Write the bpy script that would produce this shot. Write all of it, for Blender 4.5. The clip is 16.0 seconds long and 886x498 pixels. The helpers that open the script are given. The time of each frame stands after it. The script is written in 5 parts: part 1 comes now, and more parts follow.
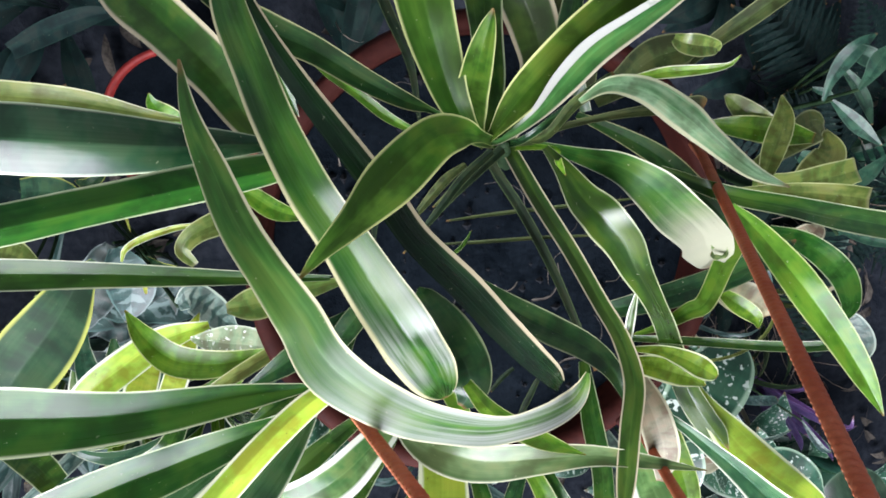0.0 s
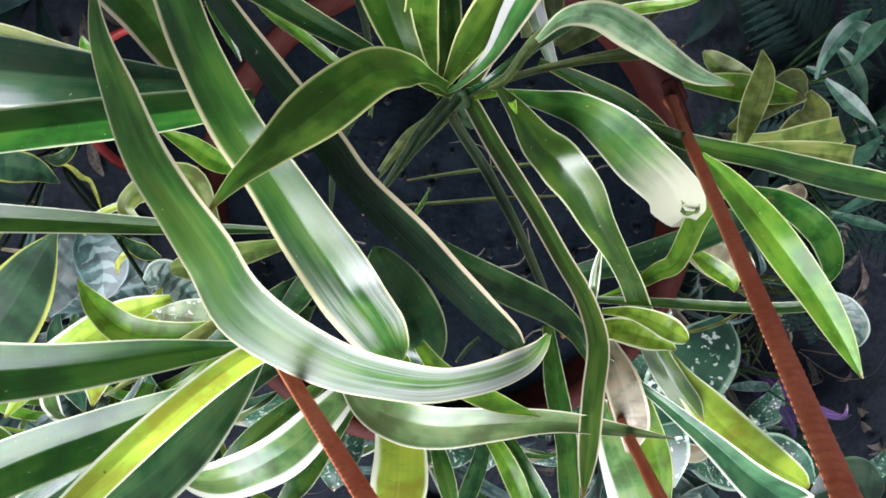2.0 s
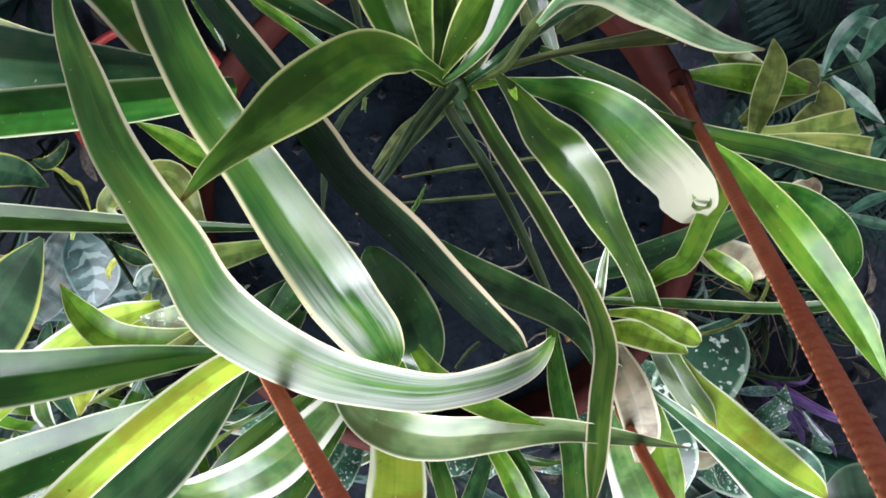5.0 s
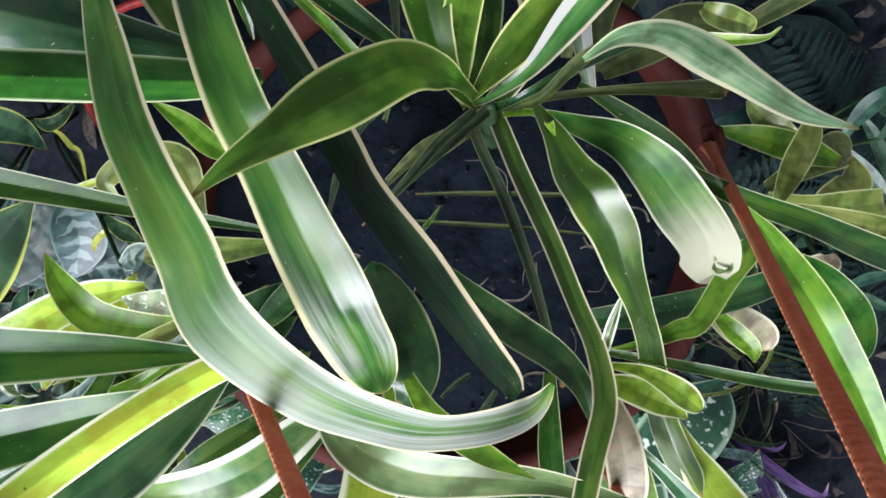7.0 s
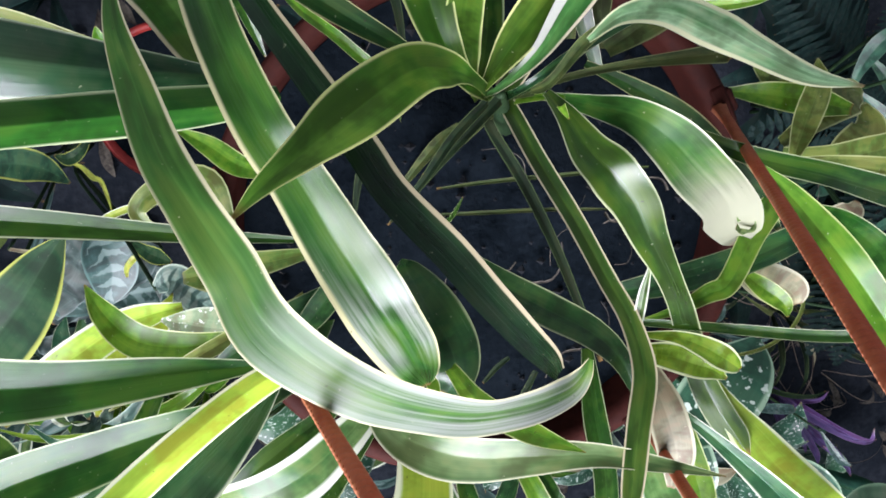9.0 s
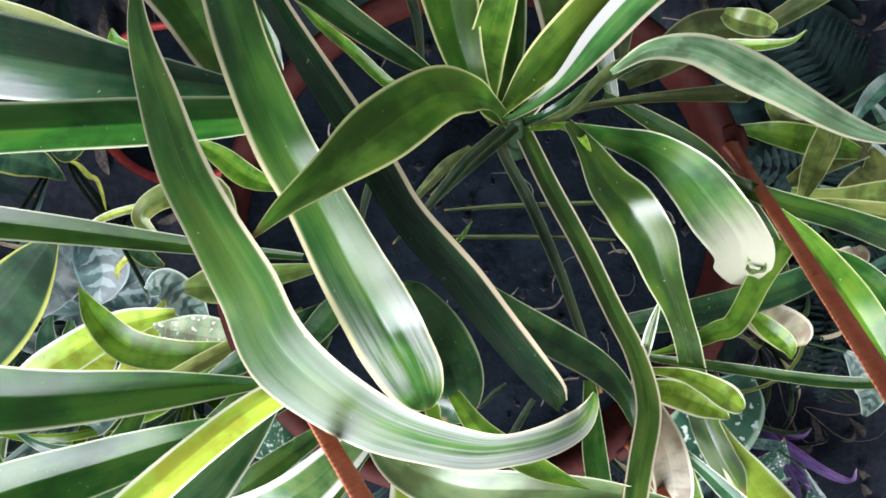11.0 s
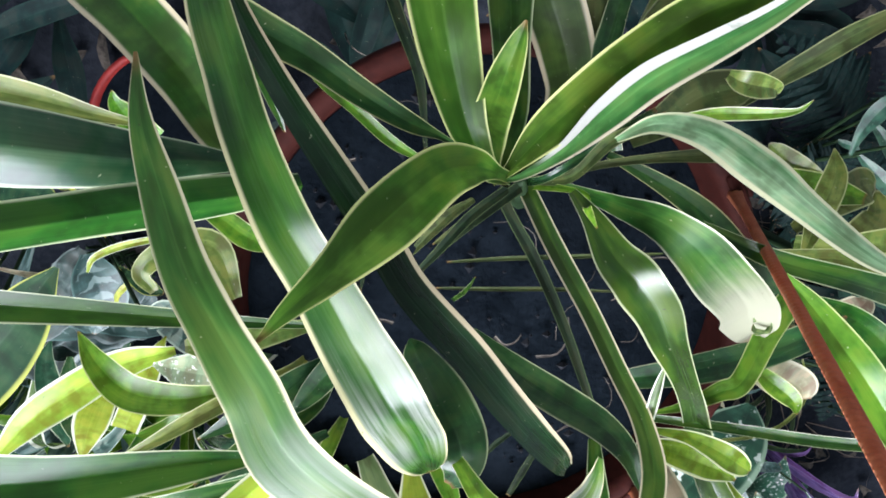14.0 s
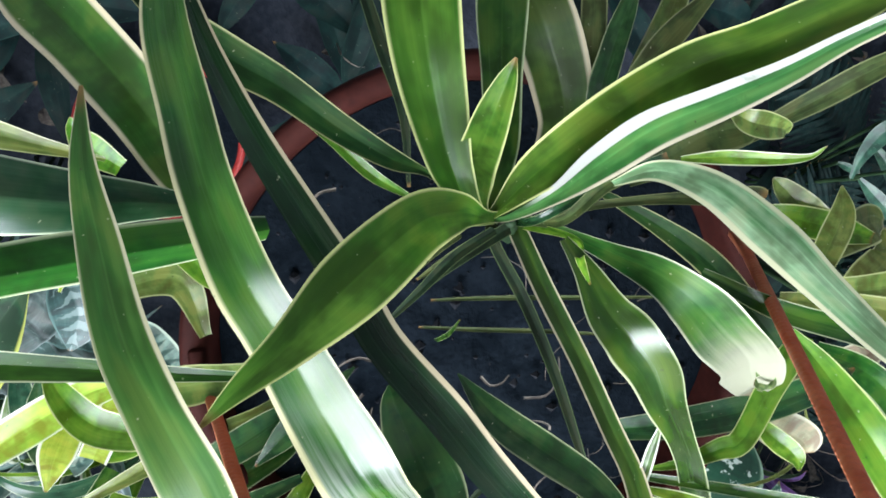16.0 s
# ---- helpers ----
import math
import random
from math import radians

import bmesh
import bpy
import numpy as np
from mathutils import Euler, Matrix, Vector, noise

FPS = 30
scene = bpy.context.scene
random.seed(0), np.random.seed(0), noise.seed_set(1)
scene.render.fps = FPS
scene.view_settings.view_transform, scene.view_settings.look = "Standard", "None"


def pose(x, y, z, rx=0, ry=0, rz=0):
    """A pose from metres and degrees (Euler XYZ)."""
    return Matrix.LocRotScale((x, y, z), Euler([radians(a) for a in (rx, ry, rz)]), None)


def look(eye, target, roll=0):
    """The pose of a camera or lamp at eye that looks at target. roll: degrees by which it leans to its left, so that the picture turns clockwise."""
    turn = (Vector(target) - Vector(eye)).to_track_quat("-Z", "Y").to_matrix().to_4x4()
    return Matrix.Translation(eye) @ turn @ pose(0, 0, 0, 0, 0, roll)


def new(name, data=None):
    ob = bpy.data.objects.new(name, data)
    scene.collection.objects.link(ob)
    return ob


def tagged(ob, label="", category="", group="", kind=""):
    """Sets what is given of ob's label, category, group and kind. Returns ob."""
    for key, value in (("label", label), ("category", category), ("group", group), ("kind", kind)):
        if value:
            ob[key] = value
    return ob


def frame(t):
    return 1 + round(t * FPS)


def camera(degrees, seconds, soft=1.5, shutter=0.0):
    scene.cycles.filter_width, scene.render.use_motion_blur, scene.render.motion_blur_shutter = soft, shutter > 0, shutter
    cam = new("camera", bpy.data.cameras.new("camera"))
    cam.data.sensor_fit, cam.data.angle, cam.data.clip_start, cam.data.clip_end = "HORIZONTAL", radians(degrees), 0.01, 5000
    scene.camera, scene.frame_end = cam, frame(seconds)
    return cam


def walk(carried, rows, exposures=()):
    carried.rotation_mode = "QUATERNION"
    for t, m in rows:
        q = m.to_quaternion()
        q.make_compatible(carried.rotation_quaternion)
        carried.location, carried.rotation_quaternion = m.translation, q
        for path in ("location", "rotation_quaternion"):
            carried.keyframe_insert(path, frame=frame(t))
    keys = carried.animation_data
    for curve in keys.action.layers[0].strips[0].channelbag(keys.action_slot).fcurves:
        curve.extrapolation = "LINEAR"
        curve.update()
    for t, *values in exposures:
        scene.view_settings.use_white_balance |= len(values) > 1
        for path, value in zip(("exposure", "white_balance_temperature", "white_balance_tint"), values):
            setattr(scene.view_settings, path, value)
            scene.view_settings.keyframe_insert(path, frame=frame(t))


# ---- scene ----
cam = camera(57.5, 16.0, 1.75)
METRES, EYE, TILT, LEAN, TURN = 0.22, 1.1, -108.0, -9.0, 0.0
ROWS = [
    (0.0, 0.0, 0.0, 0.0, 0.0, 0.0, -0.0),
    (0.5, 0.0576, 0.0215, -0.0101, 0.17, -0.2, 0.17),
    (1.0, 0.0743, 0.06, 0.0003, 0.12, -0.05, 0.77),
    (1.5, 0.0844, 0.0939, 0.0009, 0.13, 0.0, 0.86),
    (2.0, 0.0934, 0.0962, -0.0838, 0.13, -0.12, -0.08),
    (2.5, 0.0773, 0.1248, -0.1187, 0.22, -0.12, -0.41),
    (3.0, 0.0813, 0.1391, -0.1294, 0.36, -0.28, 0.68),
    (5.5, 0.0996, 0.1968, -0.0889, 0.14, 0.44, -0.06),
    (6.0, 0.086, 0.207, -0.0771, -0.18, 0.52, -1.97),
    (6.5, 0.0645, 0.2147, -0.0563, -0.78, 0.84, -4.89),
    (7.0, 0.0607, 0.2462, -0.0773, -0.82, 1.37, -7.65),
    (7.5, 0.0598, 0.2736, -0.083, -1.14, 1.41, -9.6),
    (8.0, 0.0559, 0.2751, -0.0591, -0.68, 1.49, -8.23),
    (8.5, 0.0667, 0.2237, -0.0643, 0.03, 1.28, -4.51),
    (9.0, 0.0465, 0.2111, -0.0722, 0.73, 0.41, -1.39),
    (11.5, 0.003, 0.2385, -0.0432, -0.43, 1.57, -4.85),
    (12.0, 0.0165, 0.2438, 0.007, 0.2, 1.24, -1.67),
    (12.5, 0.0405, 0.2597, 0.0185, 0.54, 0.9, -0.24),
    (13.0, 0.0322, 0.2582, 0.0306, 0.3, 1.23, -0.89),
    (13.5, 0.0101, 0.2578, 0.0478, 0.03, 1.5, -2.53),
    (14.0, -0.0104, 0.2365, 0.0491, -0.39, 1.5, -4.41),
    (14.5, -0.0411, 0.2419, 0.0508, -0.79, 1.82, -5.74),
    (15.0, -0.0465, 0.2599, 0.0447, -0.82, 2.0, -5.73),
    (15.5, -0.0244, 0.2907, 0.0759, -0.71, 1.85, -5.02),
    (16.0, 0.0044, 0.3322, 0.117, -0.82, 1.86, -5.43),
]
walk(cam, [(t, pose(0, 0, EYE, TILT, LEAN, TURN) @ pose(METRES * x, METRES * y, METRES * z, 90 + pitch, roll, yaw)) for t, x, y, z, yaw, pitch, roll in ROWS],
     [(0.0, 0.70, 6250, 20), (3.0, 0.76, 6250, 21), (6.5, 0.68, 6250, 21), (9.0, 0.72, 6250, 21), (13.0, 0.84, 6200, 21), (16.0, 0.97, 6100, 14)])

# ---- light: daylight from the open side of an added, unseen shade house ----
world = bpy.data.worlds.new("sky")
scene.world = world
world.use_nodes = True
wn = world.node_tree.nodes
sky = wn.new("ShaderNodeTexSky")
sky.sky_type, sky.sun_disc = "NISHITA", False
sky.sun_elevation, sky.sun_rotation = radians(47), radians(201)
world.node_tree.links.new(sky.outputs["Color"], wn["Background"].inputs["Color"])
wn["Background"].inputs["Strength"].default_value = 0.12
sun = new("sun", bpy.data.lights.new("sun", "SUN"))
sun.data.energy, sun.data.angle, sun.data.color = 1.2, radians(30), (1.0, 0.97, 0.93)
sun.matrix_world = look((-0.45, -1.15, 1.62), (0, 0, 0.3))
# skylight coming in through the window
daylight = bpy.data.lights.new("window_daylight", "AREA")
daylight.shape, daylight.size, daylight.size_y, daylight.energy, daylight.color = "RECTANGLE", 1.4, 1.1, 66.0, (0.93, 0.97, 1.0)
new("window_daylight", daylight).matrix_world = look((-0.20, -1.06, 1.75), (0.05, -0.05, 0.75))


# ---- materials ----
def nodes_of(name):
    m = bpy.data.materials.new(name)
    m.use_nodes = True
    t = m.node_tree
    return m, t, t.nodes["Principled BSDF"], t.nodes["Material Output"]


def add(t, kind, **props):
    n = t.nodes.new(kind)
    for k, v in props.items():
        if k in n.inputs:
            n.inputs[k].default_value = v
    return n


def maths(t, op, a, b=None, c=None):
    n = t.nodes.new("ShaderNodeMath")
    n.operation = op
    for i, v in enumerate((a, b, c)):
        if v is None:
            continue
        if isinstance(v, (int, float)):
            n.inputs[i].default_value = v
        else:
            t.links.new(v, n.inputs[i])
    return n.outputs[0]


def blend(t, fac, a, b):
    n = t.nodes.new("ShaderNodeMix")
    n.data_type = "RGBA"
    for sock, v in ((n.inputs["Factor"], fac), (n.inputs["A"], a), (n.inputs["B"], b)):
        if isinstance(v, tuple):
            sock.default_value = (*v, 1)
        elif isinstance(v, (int, float)):
            sock.default_value = v
        else:
            t.links.new(v, sock)
    return n.outputs["Result"]


def step(t, v, lo, hi):
    n = t.nodes.new("ShaderNodeMapRange")
    n.interpolation_type = "SMOOTHSTEP"
    t.links.new(v, n.inputs["Value"])
    n.inputs["From Min"].default_value, n.inputs["From Max"].default_value = lo, hi
    return n.outputs["Result"]


def leaf_material(name, dark, light, margin, edge=0.86, glow=0.35, rough=0.24, streak=0.14, stripe=None, tip=(0.16, 0.09, 0.03), skew=0.0, spec=0.42, fade=None, pale=None):
    """A strap leaf: u runs across the blade, v along it. Lengthwise streaks, a pale margin, a translucent sheet. pale:
    the span of a painted sheen.
    """
    m, t, bsdf, out = nodes_of(name)
    uv = add(t, "ShaderNodeUVMap")
    split = add(t, "ShaderNodeSeparateXYZ")
    t.links.new(uv.outputs["UV"], split.inputs[0])
    rnd = add(t, "ShaderNodeObjectInfo").outputs["Random"]
    u, v = split.outputs["X"], split.outputs["Y"]
    flow = add(t, "ShaderNodeCombineXYZ")
    t.links.new(maths(t, "MULTIPLY", u, 11.0), flow.inputs[0])
    t.links.new(maths(t, "MULTIPLY", v, 2.2), flow.inputs[1])
    t.links.new(maths(t, "MULTIPLY", rnd, 50.0), flow.inputs[2])
    fine = add(t, "ShaderNodeTexNoise", Scale=1.0, Detail=4.0, Roughness=0.6)
    t.links.new(flow.outputs[0], fine.inputs["Vector"])
    wide = add(t, "ShaderNodeCombineXYZ")
    t.links.new(maths(t, "MULTIPLY", u, 2.6), wide.inputs[0])
    t.links.new(maths(t, "MULTIPLY", v, 3.0), wide.inputs[1])
    t.links.new(maths(t, "MULTIPLY", rnd, 90.0), wide.inputs[2])
    broad = add(t, "ShaderNodeTexNoise", Scale=1.0, Detail=2.0, Roughness=0.5)
    t.links.new(wide.outputs[0], broad.inputs["Vector"])
    away = maths(t, "ABSOLUTE", maths(t, "MULTIPLY_ADD", u, 2.0, -1.0))
    lop = maths(t, "MULTIPLY_ADD", maths(t, "MULTIPLY_ADD", u, 2.0, -1.0), skew, away)
    wob = maths(t, "MULTIPLY_ADD", fine.outputs["Fac"], 0.16, maths(t, "MULTIPLY_ADD", broad.outputs["Fac"], 0.10, maths(t, "ADD", lop, -0.13)))
    # whitish window glare painted into the colour along part of the blade
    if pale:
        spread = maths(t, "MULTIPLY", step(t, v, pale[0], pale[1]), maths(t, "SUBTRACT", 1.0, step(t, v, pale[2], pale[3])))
        sheen_wash = step(t, maths(t, "MULTIPLY_ADD", fine.outputs["Fac"], 1.3, maths(t, "MULTIPLY_ADD", broad.outputs["Fac"], 0.9, maths(t, "MULTIPLY_ADD", lop, 0.45, -1.1 + pale[4]))), 0.1, 0.75)
        sheen_wash = maths(t, "MULTIPLY", spread, sheen_wash)
    mask = step(t, wob, edge - 0.07, edge + 0.05)
    body = blend(t, step(t, broad.outputs["Fac"], 0.35, 0.68), dark, light)
    body = blend(t, maths(t, "MULTIPLY", step(t, fine.outputs["Fac"], 0.48, 0.78), streak), body, tuple(min(1, c * 1.9 + 0.01) for c in light))
    cloud = add(t, "ShaderNodeTexNoise", Scale=1.0, Detail=3.0, Roughness=0.55)
    drift = add(t, "ShaderNodeCombineXYZ")
    t.links.new(maths(t, "MULTIPLY", u, 1.2), drift.inputs[0])
    t.links.new(maths(t, "MULTIPLY", v, 7.5), drift.inputs[1])
    t.links.new(maths(t, "MULTIPLY_ADD", rnd, 70.0, 11.0), drift.inputs[2])
    t.links.new(drift.outputs[0], cloud.inputs["Vector"])
    body = blend(t, maths(t, "MULTIPLY", step(t, cloud.outputs["Fac"], 0.44, 0.66), 0.8), body, (dark[0] * 0.9, dark[1] * 0.55, dark[2] * 0.6))
    body = blend(t, maths(t, "MULTIPLY", maths(t, "SUBTRACT", 1.0, step(t, cloud.outputs["Fac"], 0.36, 0.52)), 0.35), body, (light[0] * 1.5 + 0.012, light[1], light[2]))
    lines = add(t, "ShaderNodeCombineXYZ")
    t.links.new(maths(t, "MULTIPLY", u, 52.0), lines.inputs[0])
    t.links.new(maths(t, "MULTIPLY", v, 1.3), lines.inputs[1])
    t.links.new(maths(t, "MULTIPLY", rnd, 30.0), lines.inputs[2])
    vein = add(t, "ShaderNodeTexNoise", Scale=1.0, Detail=2.0, Roughness=0.5)
    t.links.new(lines.outputs[0], vein.inputs["Vector"])
    body = blend(t, maths(t, "MULTIPLY", step(t, vein.outputs["Fac"], 0.40, 0.62), 0.12), body, tuple(0.5 * c for c in dark))
    keel = maths(t, "SUBTRACT", 1.0, step(t, away, 0.0, 0.07))
    body = blend(t, maths(t, "MULTIPLY", keel, 0.12), body, tuple(min(1, c * 1.5 + 0.01) for c in light))
    hue = add(t, "ShaderNodeHueSaturation")
    t.links.new(maths(t, "MULTIPLY_ADD", rnd, 0.03, 0.487), hue.inputs["Hue"])
    t.links.new(maths(t, "MULTIPLY_ADD", rnd, 0.4, 0.8), hue.inputs["Value"])
    hue.inputs["Saturation"].default_value = 1.03
    t.links.new(body, hue.inputs["Color"])
    col = hue.outputs["Color"]
    # the painted glare goes over the leaf's own green
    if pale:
        col = blend(t, maths(t, "MULTIPLY", sheen_wash, 0.9), col, (0.32, 0.33, 0.31))
    col = blend(t, mask, col, tuple(0.82 * c for c in margin))
    if stripe:
        band = maths(t, "MULTIPLY", step(t, maths(t, "MULTIPLY_ADD", fine.outputs["Fac"], 0.05, u), stripe[0], stripe[0] + 0.02), maths(t, "SUBTRACT", 1.0, step(t, u, stripe[1], stripe[1] + 0.03)))
        band = maths(t, "MULTIPLY", band, step(t, v, 0.14, 0.24))
        col = blend(t, band, col, (0.34, 0.35, 0.31))
    if fade:
        runout = step(t, maths(t, "MULTIPLY_ADD", fine.outputs["Fac"], 0.22, maths(t, "ADD", v, -0.11)), fade[0], fade[1])
        col = blend(t, maths(t, "MULTIPLY", runout, 0.95), col, (0.30, 0.305, 0.22))
    specks = add(t, "ShaderNodeTexNoise", Scale=650.0, Detail=2.0)
    geo = add(t, "ShaderNodeTexCoord")
    t.links.new(geo.outputs["Object"], specks.inputs["Vector"])
    col = blend(t, maths(t, "MULTIPLY", step(t, specks.outputs["Fac"], 0.735, 0.77), 0.4), col, (0.45, 0.44, 0.30))
    scuff = add(t, "ShaderNodeTexNoise", Scale=55.0, Detail=5.0, Roughness=0.7)
    t.links.new(geo.outputs["Object"], scuff.inputs["Vector"])
    col = blend(t, maths(t, "MULTIPLY", step(t, scuff.outputs["Fac"], 0.64, 0.74), 0.35), col, tuple(0.55 * c for c in dark))
    grit = add(t, "ShaderNodeTexNoise", Scale=420.0, Detail=2.0)
    t.links.new(geo.outputs["Object"], grit.inputs["Vector"])
    col = blend(t, maths(t, "MULTIPLY", step(t, grit.outputs["Fac"], 0.745, 0.775), 0.7), col, (0.03, 0.025, 0.015))
    col = blend(t, maths(t, "MULTIPLY", step(t, v, 0.965, 1.0), 0.8), col, tip)
    t.links.new(col, bsdf.inputs["Base Color"])
    t.links.new(maths(t, "MULTIPLY_ADD", vein.outputs["Fac"], 0.07, maths(t, "MULTIPLY_ADD", fine.outputs["Fac"], 0.14, rough - 0.10)), bsdf.inputs["Roughness"])
    bsdf.inputs["Specular IOR Level"].default_value = spec
    bump = add(t, "ShaderNodeBump", Strength=0.10, Distance=0.001)
    t.links.new(maths(t, "MULTIPLY_ADD", vein.outputs["Fac"], 0.5, fine.outputs["Fac"]), bump.inputs["Height"])
    t.links.new(bump.outputs["Normal"], bsdf.inputs["Normal"])
    trans = add(t, "ShaderNodeBsdfTranslucent")
    warm = blend(t, 1.0, col, col)
    lift = add(t, "ShaderNodeHueSaturation", Hue=0.485, Saturation=1.0, Value=1.9)
    t.links.new(warm, lift.inputs["Color"])
    t.links.new(lift.outputs["Color"], trans.inputs["Color"])
    mix = add(t, "ShaderNodeMixShader", Fac=glow)
    t.links.new(bsdf.outputs[0], mix.inputs[1])
    t.links.new(trans.outputs[0], mix.inputs[2])
    t.links.new(mix.outputs[0], out.inputs["Surface"])
    return m


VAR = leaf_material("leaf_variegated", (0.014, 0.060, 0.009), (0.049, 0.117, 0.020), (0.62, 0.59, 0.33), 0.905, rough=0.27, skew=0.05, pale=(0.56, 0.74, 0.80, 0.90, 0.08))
WIDE = leaf_material("leaf_broad_margin", (0.045, 0.125, 0.034), (0.13, 0.23, 0.075), (0.74, 0.78, 0.62), 0.70)
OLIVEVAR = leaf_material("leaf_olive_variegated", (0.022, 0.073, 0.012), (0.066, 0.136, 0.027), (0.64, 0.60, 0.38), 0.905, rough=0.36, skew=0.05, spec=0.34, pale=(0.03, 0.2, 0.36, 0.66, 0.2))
CREAMEDGE = leaf_material("leaf_cream_edged", (0.020, 0.068, 0.010), (0.060, 0.128, 0.022), (0.62, 0.55, 0.36), 0.86, rough=0.3)
PALEOLIVE = leaf_material("leaf_pale_olive", (0.050, 0.105, 0.030), (0.125, 0.185, 0.075), (0.66, 0.66, 0.46), 0.93, 0.3, 0.3)
LILY = leaf_material("leaf_cream_ended", (0.014, 0.061, 0.010), (0.050, 0.116, 0.021), (0.70, 0.70, 0.50), 0.955, rough=0.38, spec=0.2, fade=(0.46, 0.80))
CROWNLEAF = leaf_material("leaf_crown", (0.020, 0.078, 0.008), (0.067, 0.150, 0.020), (0.56, 0.60, 0.24), 0.93, rough=0.32, spec=0.22)
DARK = leaf_material("leaf_deep_green", (0.009, 0.038, 0.013), (0.022, 0.075, 0.020), (0.40, 0.44, 0.24), 0.97, 0.25)
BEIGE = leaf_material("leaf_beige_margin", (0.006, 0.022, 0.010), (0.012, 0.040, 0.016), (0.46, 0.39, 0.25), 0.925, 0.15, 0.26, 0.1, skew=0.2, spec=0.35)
MID = leaf_material("leaf_mid_green", (0.012, 0.058, 0.009), (0.037, 0.104, 0.015), (0.60, 0.68, 0.38), 0.965)
KEELED = leaf_material("leaf_keeled", (0.014, 0.067, 0.009), (0.036, 0.115, 0.015), (0.62, 0.68, 0.42), 0.94, 0.4, 0.3, 0.08)
NARROW = leaf_material("leaf_narrow", (0.014, 0.058, 0.008), (0.042, 0.108, 0.012), (0.55, 0.58, 0.34), 0.955, 0.3, 0.24, 0.1, spec=0.5)
LIME = leaf_material("leaf_lime", (0.052, 0.150, 0.014), (0.112, 0.240, 0.026), (0.62, 0.68, 0.28), 0.95, 0.42)
FOLDLIME = leaf_material("leaf_folded_lime", (0.085, 0.19, 0.018), (0.15, 0.28, 0.035), (0.74, 0.78, 0.48), 0.88, 0.42)
YELLOW = leaf_material("leaf_yellow_green", (0.23, 0.37, 0.042), (0.27, 0.42, 0.055), (0.78, 0.82, 0.55), 0.86, 0.48, skew=0.05)
BOATLEAF = leaf_material("leaf_bright_lime", (0.25, 0.39, 0.045), (0.38, 0.54, 0.085), (0.82, 0.85, 0.66), 0.88, 0.5, skew=0.04)
DULL = leaf_material("leaf_dull_green", (0.010, 0.038, 0.010), (0.026, 0.070, 0.016), (0.46, 0.47, 0.22), 0.93, 0.25, 0.5, spec=0.12)
BLUE = leaf_material("leaf_blue_green", (0.011, 0.048, 0.021), (0.034, 0.087, 0.042), (0.60, 0.68, 0.46), 0.96, 0.25, 0.22, 0.1)
GLOSSY = leaf_material("leaf_glossy", (0.014, 0.064, 0.020), (0.040, 0.120, 0.040), (0.66, 0.72, 0.50), 0.94, 0.3, 0.27, 0.3, spec=0.5)
BLUEVAR = leaf_material("leaf_blue_variegated", (0.012, 0.058, 0.022), (0.038, 0.115, 0.045), (0.70, 0.74, 0.58), 0.90, 0.25, 0.28, tip=(0.5, 0.52, 0.42))
OLIVE = leaf_material("leaf_olive", (0.082, 0.142, 0.031), (0.168, 0.234, 0.060), (0.46, 0.50, 0.22), 0.93, 0.35, tip=(0.22, 0.22, 0.11))
DRY = leaf_material("leaf_faded", (0.15, 0.15, 0.085), (0.25, 0.245, 0.155), (0.44, 0.42, 0.28), 0.86, 0.35, 0.5)
BANDED = leaf_material("leaf_striped", (0.022, 0.086, 0.020), (0.056, 0.150, 0.040), (0.56, 0.50, 0.36), 0.90, 0.35, 0.30, 0.15, (-0.10, 0.28), skew=0.1)
PALE = leaf_material("leaf_pale", (0.103, 0.283, 0.118), (0.318, 0.524, 0.304), (0.62, 0.64, 0.40), 0.78, 0.3, 0.34, 0.7, skew=0.06)
SILVER = leaf_material("leaf_silver", (0.022, 0.062, 0.052), (0.10, 0.155, 0.14), (0.07, 0.14, 0.11), 0.90, 0.2, 0.4, 0.6)
PALEGREY = leaf_material("leaf_pale_grey", (0.055, 0.11, 0.085), (0.17, 0.25, 0.20), (0.44, 0.53, 0.42), 0.90, 0.3, 0.45, 0.4)
GOLD = leaf_material("leaf_gold_margin", (0.012, 0.045, 0.022), (0.03, 0.085, 0.035), (0.42, 0.46, 0.10), 0.92, 0.3, 0.5, spec=0.15)
GOLDSTEM = leaf_material("leaf_gold", (0.28, 0.34, 0.06), (0.42, 0.46, 0.10), (0.52, 0.55, 0.16), 0.9, 0.4)
FROND = leaf_material("leaf_sea_green", (0.010, 0.048, 0.028), (0.031, 0.101, 0.056), (0.05, 0.11, 0.07), 0.9, 0.3, 0.4)
# near-black: the shade below the crown is put into the leaf colour
SHADESTALK = leaf_material("leaf_shaded_stalk", (0.005, 0.014, 0.006), (0.011, 0.026, 0.010), (0.07, 0.10, 0.04), 0.90, 0.2, 0.7, 0.2, spec=0.1)
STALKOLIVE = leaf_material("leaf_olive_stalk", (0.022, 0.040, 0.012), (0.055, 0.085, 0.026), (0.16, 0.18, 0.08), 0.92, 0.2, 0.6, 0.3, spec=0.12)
PALESPOT = leaf_material("leaf_pale_spotted", (0.20, 0.31, 0.17), (0.32, 0.43, 0.27), (0.55, 0.62, 0.46), 0.94, 0.3, 0.4)
# background teal taken down to near black, ground shade included in the colour
TEAL = leaf_material("leaf_shaded_teal", (0.003, 0.012, 0.011), (0.006, 0.022, 0.018), (0.007, 0.023, 0.019), 0.95, 0.2, 0.7, spec=0.12)
SPOT = leaf_material("leaf_spotted", (0.014, 0.065, 0.035), (0.030, 0.11, 0.055), (0.30, 0.40, 0.28), 0.96, 0.25, 0.4)
